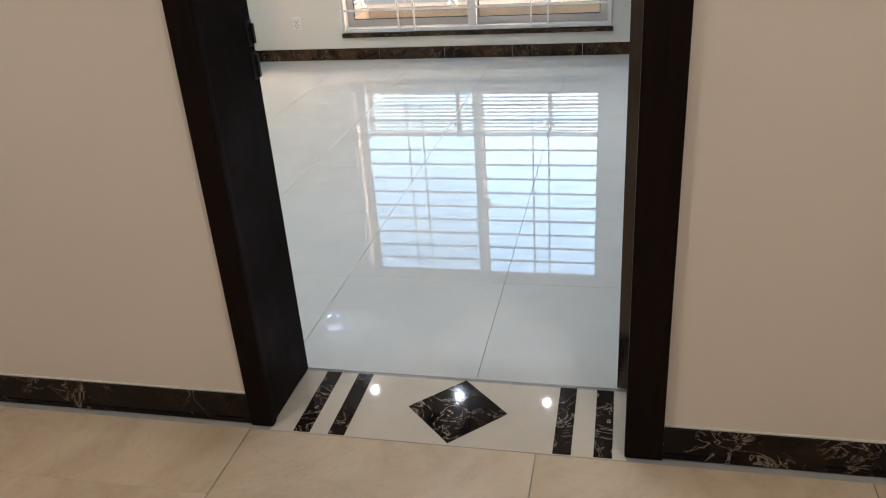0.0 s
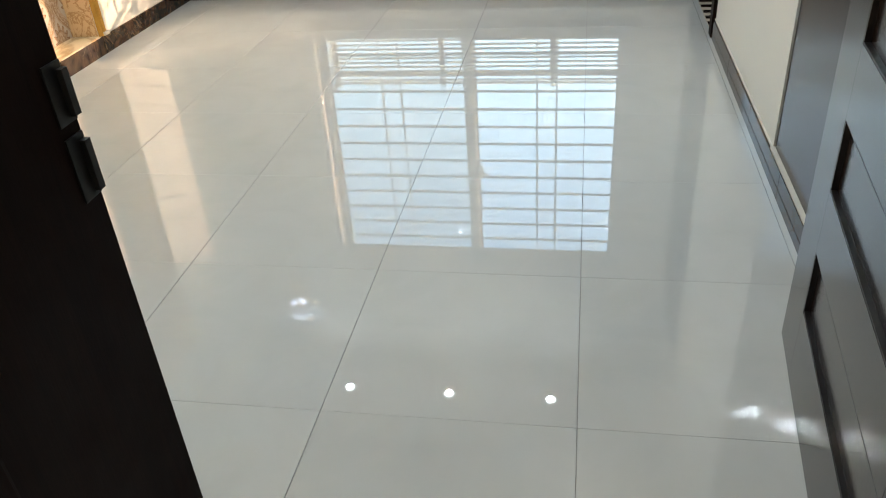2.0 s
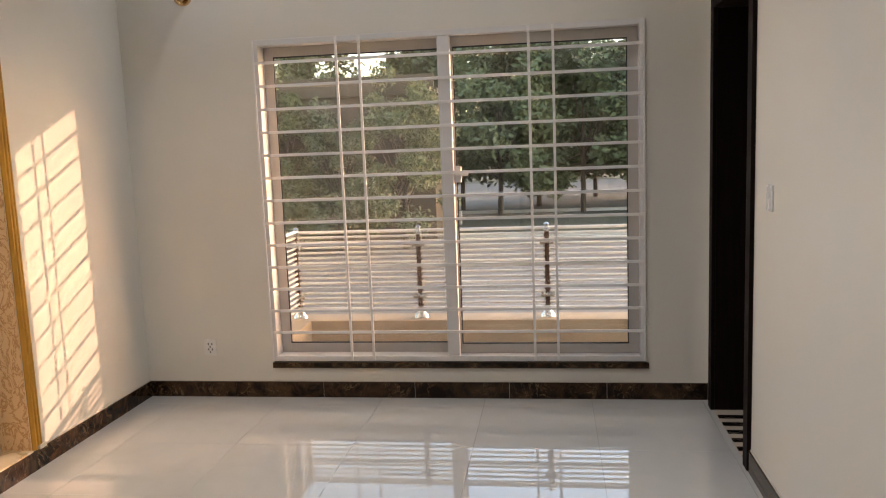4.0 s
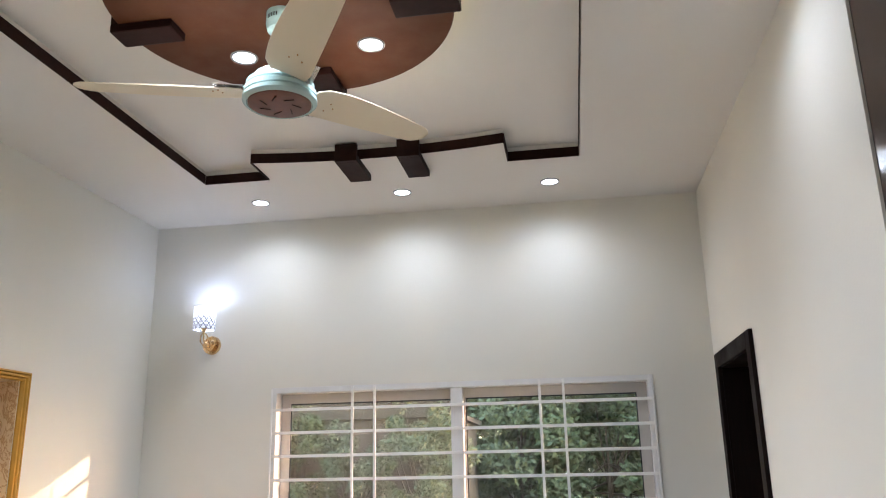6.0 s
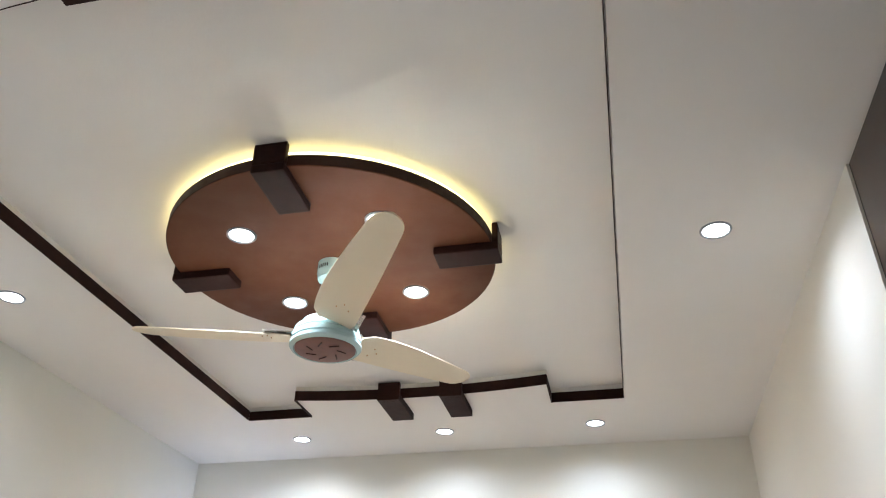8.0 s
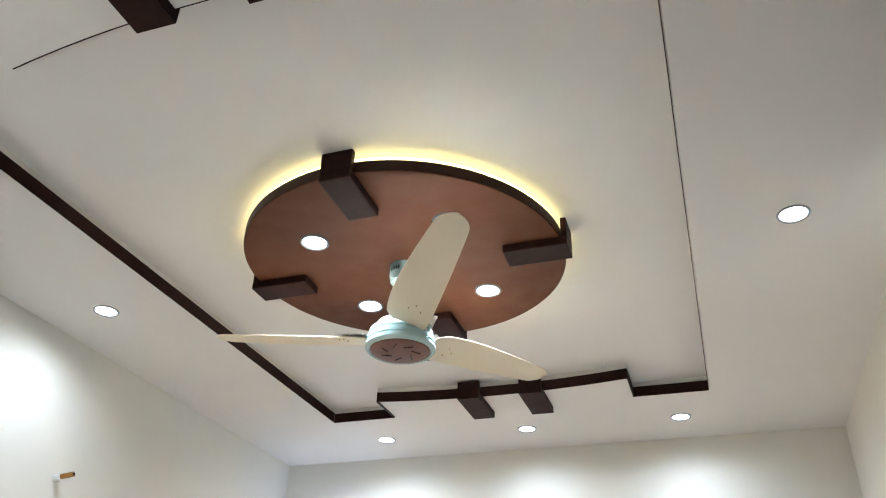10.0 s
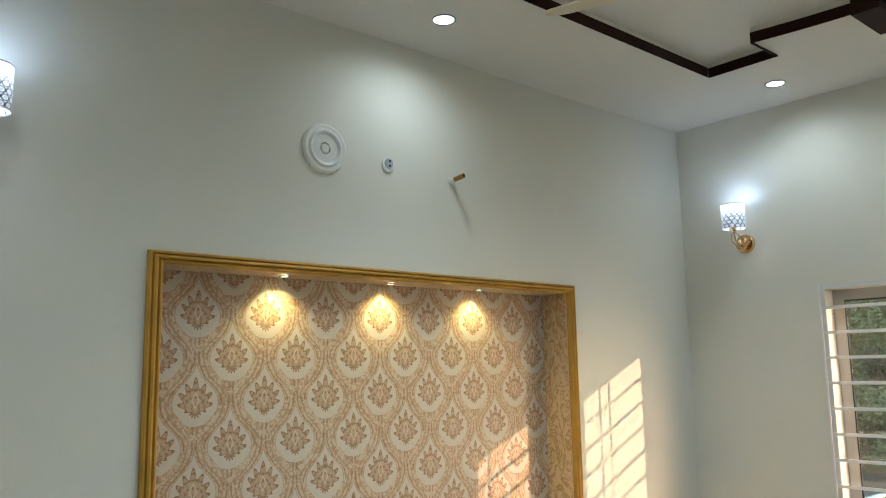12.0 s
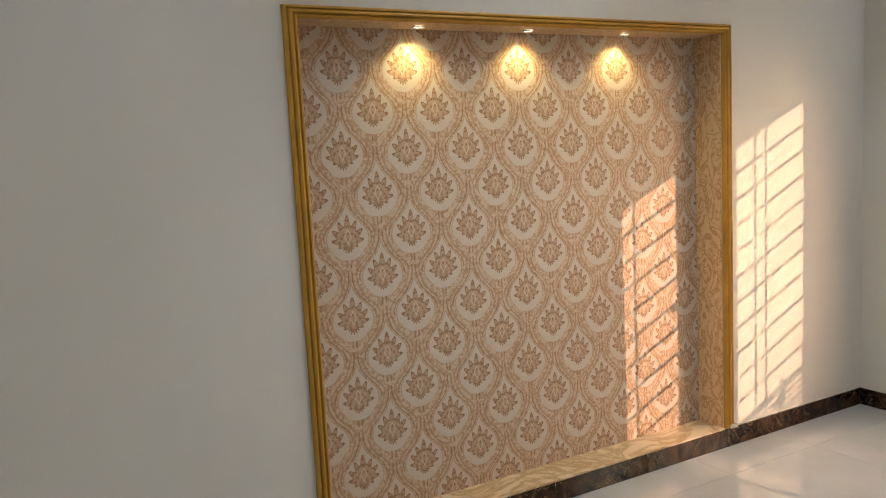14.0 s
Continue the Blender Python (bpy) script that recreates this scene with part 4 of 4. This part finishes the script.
# ---- outdoors ----
GZ = -3.6
thing("ground", "dusty green ground out to the horizon", "ground", kind="structure", material=M_GROUND, bm=boxes((-900, 900, -300, 1500, GZ - 0.5, GZ)))
thing("road", "pale dusty street in front of the house", "road", kind="structure", material=M_ROAD, bm=boxes((-160, 160, 12, 41, GZ - 0.2, GZ + 0.02)))
thing("road_far", "grey asphalt street behind the trees", "road", kind="structure", material=M_ASPHALT, bm=boxes((-160, 160, 55, 95, GZ - 0.2, GZ + 0.018)))
thing("pavement", "pale kerb along the street", "kerb", kind="structure", material=M_KERB, bm=boxes((-160, 160, 40.7, 41, GZ - 0.2, GZ + 0.2), (-160, 160, 54.7, 55, GZ - 0.2, GZ + 0.2)))
for x in (-19, -13, -6.4, 4.9, 11):
    thing("kerb_block", "pale concrete block on the verge", "block", pose(x, 48, GZ), "blocks on the verge", bm=boxes((-0.6, 0.6, -0.3, 0.3, 0, 0.8), bevel=0.04), material=M_KERB)


def tree_meshes(seed, height, spread):
    """Trunk with limbs, and a crown of many small leaf cards gathered in clumps."""
    rnd = random.Random(seed)
    trunk = tube([(0, 0, 0), (0.08, 0.03, height * 0.16), (0.02, -0.05, height * 0.3), (0.1, 0, height * 0.55)], [0.2, 0.16, 0.13, 0.05], 10)
    clumps = []
    for i in range(54):
        a, t = rnd.uniform(0, 2 * math.pi), rnd.uniform(0.0, 1.0)
        r = spread * (0.35 + 0.65 * math.sqrt(rnd.random())) * (1.0 - 0.55 * t * t)
        c = Vector((r * math.cos(a), r * math.sin(a), height * (0.135 + 0.795 * t)))
        clumps.append((c, rnd.uniform(0.5, 1.0) * spread * 0.36))
        if i % 3 == 0:
            tube([(0.05, 0, height * rnd.uniform(0.16, 0.4)), c * 0.5 + Vector((0, 0, height * 0.12)), c], [0.07, 0.045, 0.015], 6, trunk)
    verts, faces = [], []
    for c, r in clumps:
        for _ in range(210):
            d = Vector((rnd.gauss(0, 1), rnd.gauss(0, 1), rnd.gauss(0, 0.8))).normalized() * r * rnd.uniform(0.45, 1.05)
            p, s = c + d, rnd.uniform(0.07, 0.16) * spread / 2.4
            u = Vector((rnd.gauss(0, 1), rnd.gauss(0, 1), rnd.gauss(0, 1))).normalized()
            w = u.orthogonal().normalized()
            k = len(verts)
            verts += [p - u * s, p + w * s * 0.5, p + u * s, p - w * s * 0.5]
            faces.append((k, k + 1, k + 2, k + 3))
    me = bpy.data.meshes.new("crown")
    me.from_pydata([tuple(v) for v in verts], [], faces)
    me.materials.append(M_LEAF)
    return to_mesh("trunk", trunk, M_BARK, 60), me


kinds = [tree_meshes(3, 13.4, 4.3), tree_meshes(8, 14.2, 4.6)]
low = tree_meshes(12, 9.4, 2.5)
for i, (x, y, s) in enumerate(((-3.7, 53, 1.0), (1.9, 54, 1.0), (9.5, 54, 0.95), (-19, 60, 1.0), (-9.5, 60, 1.02), (-29, 62, 1.0), (18, 60, 1.0), (-1.2, 60, 1.0), (6.0, 59, 0.9), (-6.8, 58, 0.95), (3.5, 68, 1.0), (10.5, 70, 1.0), (14.5, 66, 0.95), (-4.5, 98, 1.0), (6, 104, 1.1), (-14, 100, 1.0), (15, 100, 1.1), (26, 102, 1.1))):
    tr = thing("street_tree", "leafy green street tree beside the road", "tree", pose(x, y, GZ, 0, 0, 47 * i) @ Matrix.Scale(s, 4), "street trees")
    part("trunk", kinds[i % 2][0], None, tr)
    part("crown", kinds[i % 2][1], None, tr, "leafy crown")

for i, (x, y, s) in enumerate(((-7.3, 37.0, 0.98), (-10.4, 36.4, 0.8), (-13.6, 37.2, 1.0), (-17.0, 36.8, 0.9))):
    tr = thing("garden_tree", "dense dark green tree in front of the brown house", "tree", pose(x, y, GZ, 0, 0, 71 * i) @ Matrix.Scale(s, 4), "trees before the house")
    part("trunk", low[0], None, tr)
    part("crown", low[1], None, tr, "leafy crown")


def house(x, y, w, d, h, rows, cols):
    ho = thing("house", "brown rendered house across the street", "house", pose(x, y, GZ), "houses across the street")
    part("wall", boxes((0, w, 0, d, 0, h)), M_HOUSE, ho)
    part("roof", boxes((-0.3, w + 0.3, -0.3, d + 0.3, h, h + 0.25), (-0.1, w + 0.1, -0.1, 0.1, h + 0.25, h + 1.0)), M_HOUSE, ho)
    for r in range(rows):
        for c in range(cols):
            wx, wz = w * (c + 0.3) / cols, 1.0 + r * 3.2
            win = part("window", boxes((wx, wx + w / cols * 0.45, -0.05, 0.02, wz, wz + 1.5)), M_KERB, ho)
            part("pane", boxes((wx + 0.08, wx + w / cols * 0.45 - 0.08, -0.06, -0.052, wz + 0.08, wz + 1.42)), M_HOUSEDARK, win)


house(-22, 40, 15.8, 10, 7.6, 0, 0)
house(-48, 46, 14, 10, 7.6, 2, 4)
house(24, 62, 14, 10, 7.6, 2, 4)

# ---- floor tiles ----
def tile_mesh(w, d, material, t=0.01, c=0.0004):
    bm = bmesh.new()
    lo = [bm.verts.new((x, y, -t)) for x, y in ((0, 0), (w, 0), (w, d), (0, d))]
    mid = [bm.verts.new((x, y, -c)) for x, y in ((0, 0), (w, 0), (w, d), (0, d))]
    top = [bm.verts.new((x, y, 0)) for x, y in ((c, c), (w - c, c), (w - c, d - c), (c, d - c))]
    for a, b in ((lo, mid), (mid, top)):
        for i in range(4):
            bm.faces.new((a[i], a[(i + 1) % 4], b[(i + 1) % 4], b[i]))
    bm.faces.new(top)
    return to_mesh("tile", bm, material)


def lay(parent, x_lines, y_lines, bounds, material, gap, cache, row_gap=0.0007):
    x0, x1, y0, y1 = bounds
    for xa, xb in zip(x_lines, x_lines[1:]):
        for ya, yb in zip(y_lines, y_lines[1:]):
            a, b, c, d = max(xa + gap / 2, x0), min(xb - gap / 2, x1), max(ya + row_gap / 2, y0), min(yb - row_gap / 2, y1)
            if b - a < 0.01 or d - c < 0.01:
                continue
            key = (round(b - a, 4), round(d - c, 4))
            if key not in cache:
                cache[key] = tile_mesh(b - a, d - c, material)
            part("tile", cache[key], None, parent, at=Matrix.Translation((a, c, 0)))


def lines(start, step, n):
    return [start + step * i for i in range(n)]


lay(floor, lines(-3.0, 0.6, 8), lines(-0.6, 0.6, 9), (L + 0.001, R - 0.001, S - 0.012, N - 0.001), M_FLOOR, 0.0017, {})
hall_floor = bpy.data.objects["floor_hall"]
hc = {}
for i, xa in enumerate(lines(-3.777, 0.797, 9)):
    first = -1.165 if i < 4 else -0.907
    lay(hall_floor, [xa, xa + 0.797], [first + 0.8 - 0.8 * k for k in range(7)][::-1], (HALL_W + 0.001, HALL_E - 0.001, HALL_S + 0.001, -0.905), M_HALLTILE, 0.0026, hc)
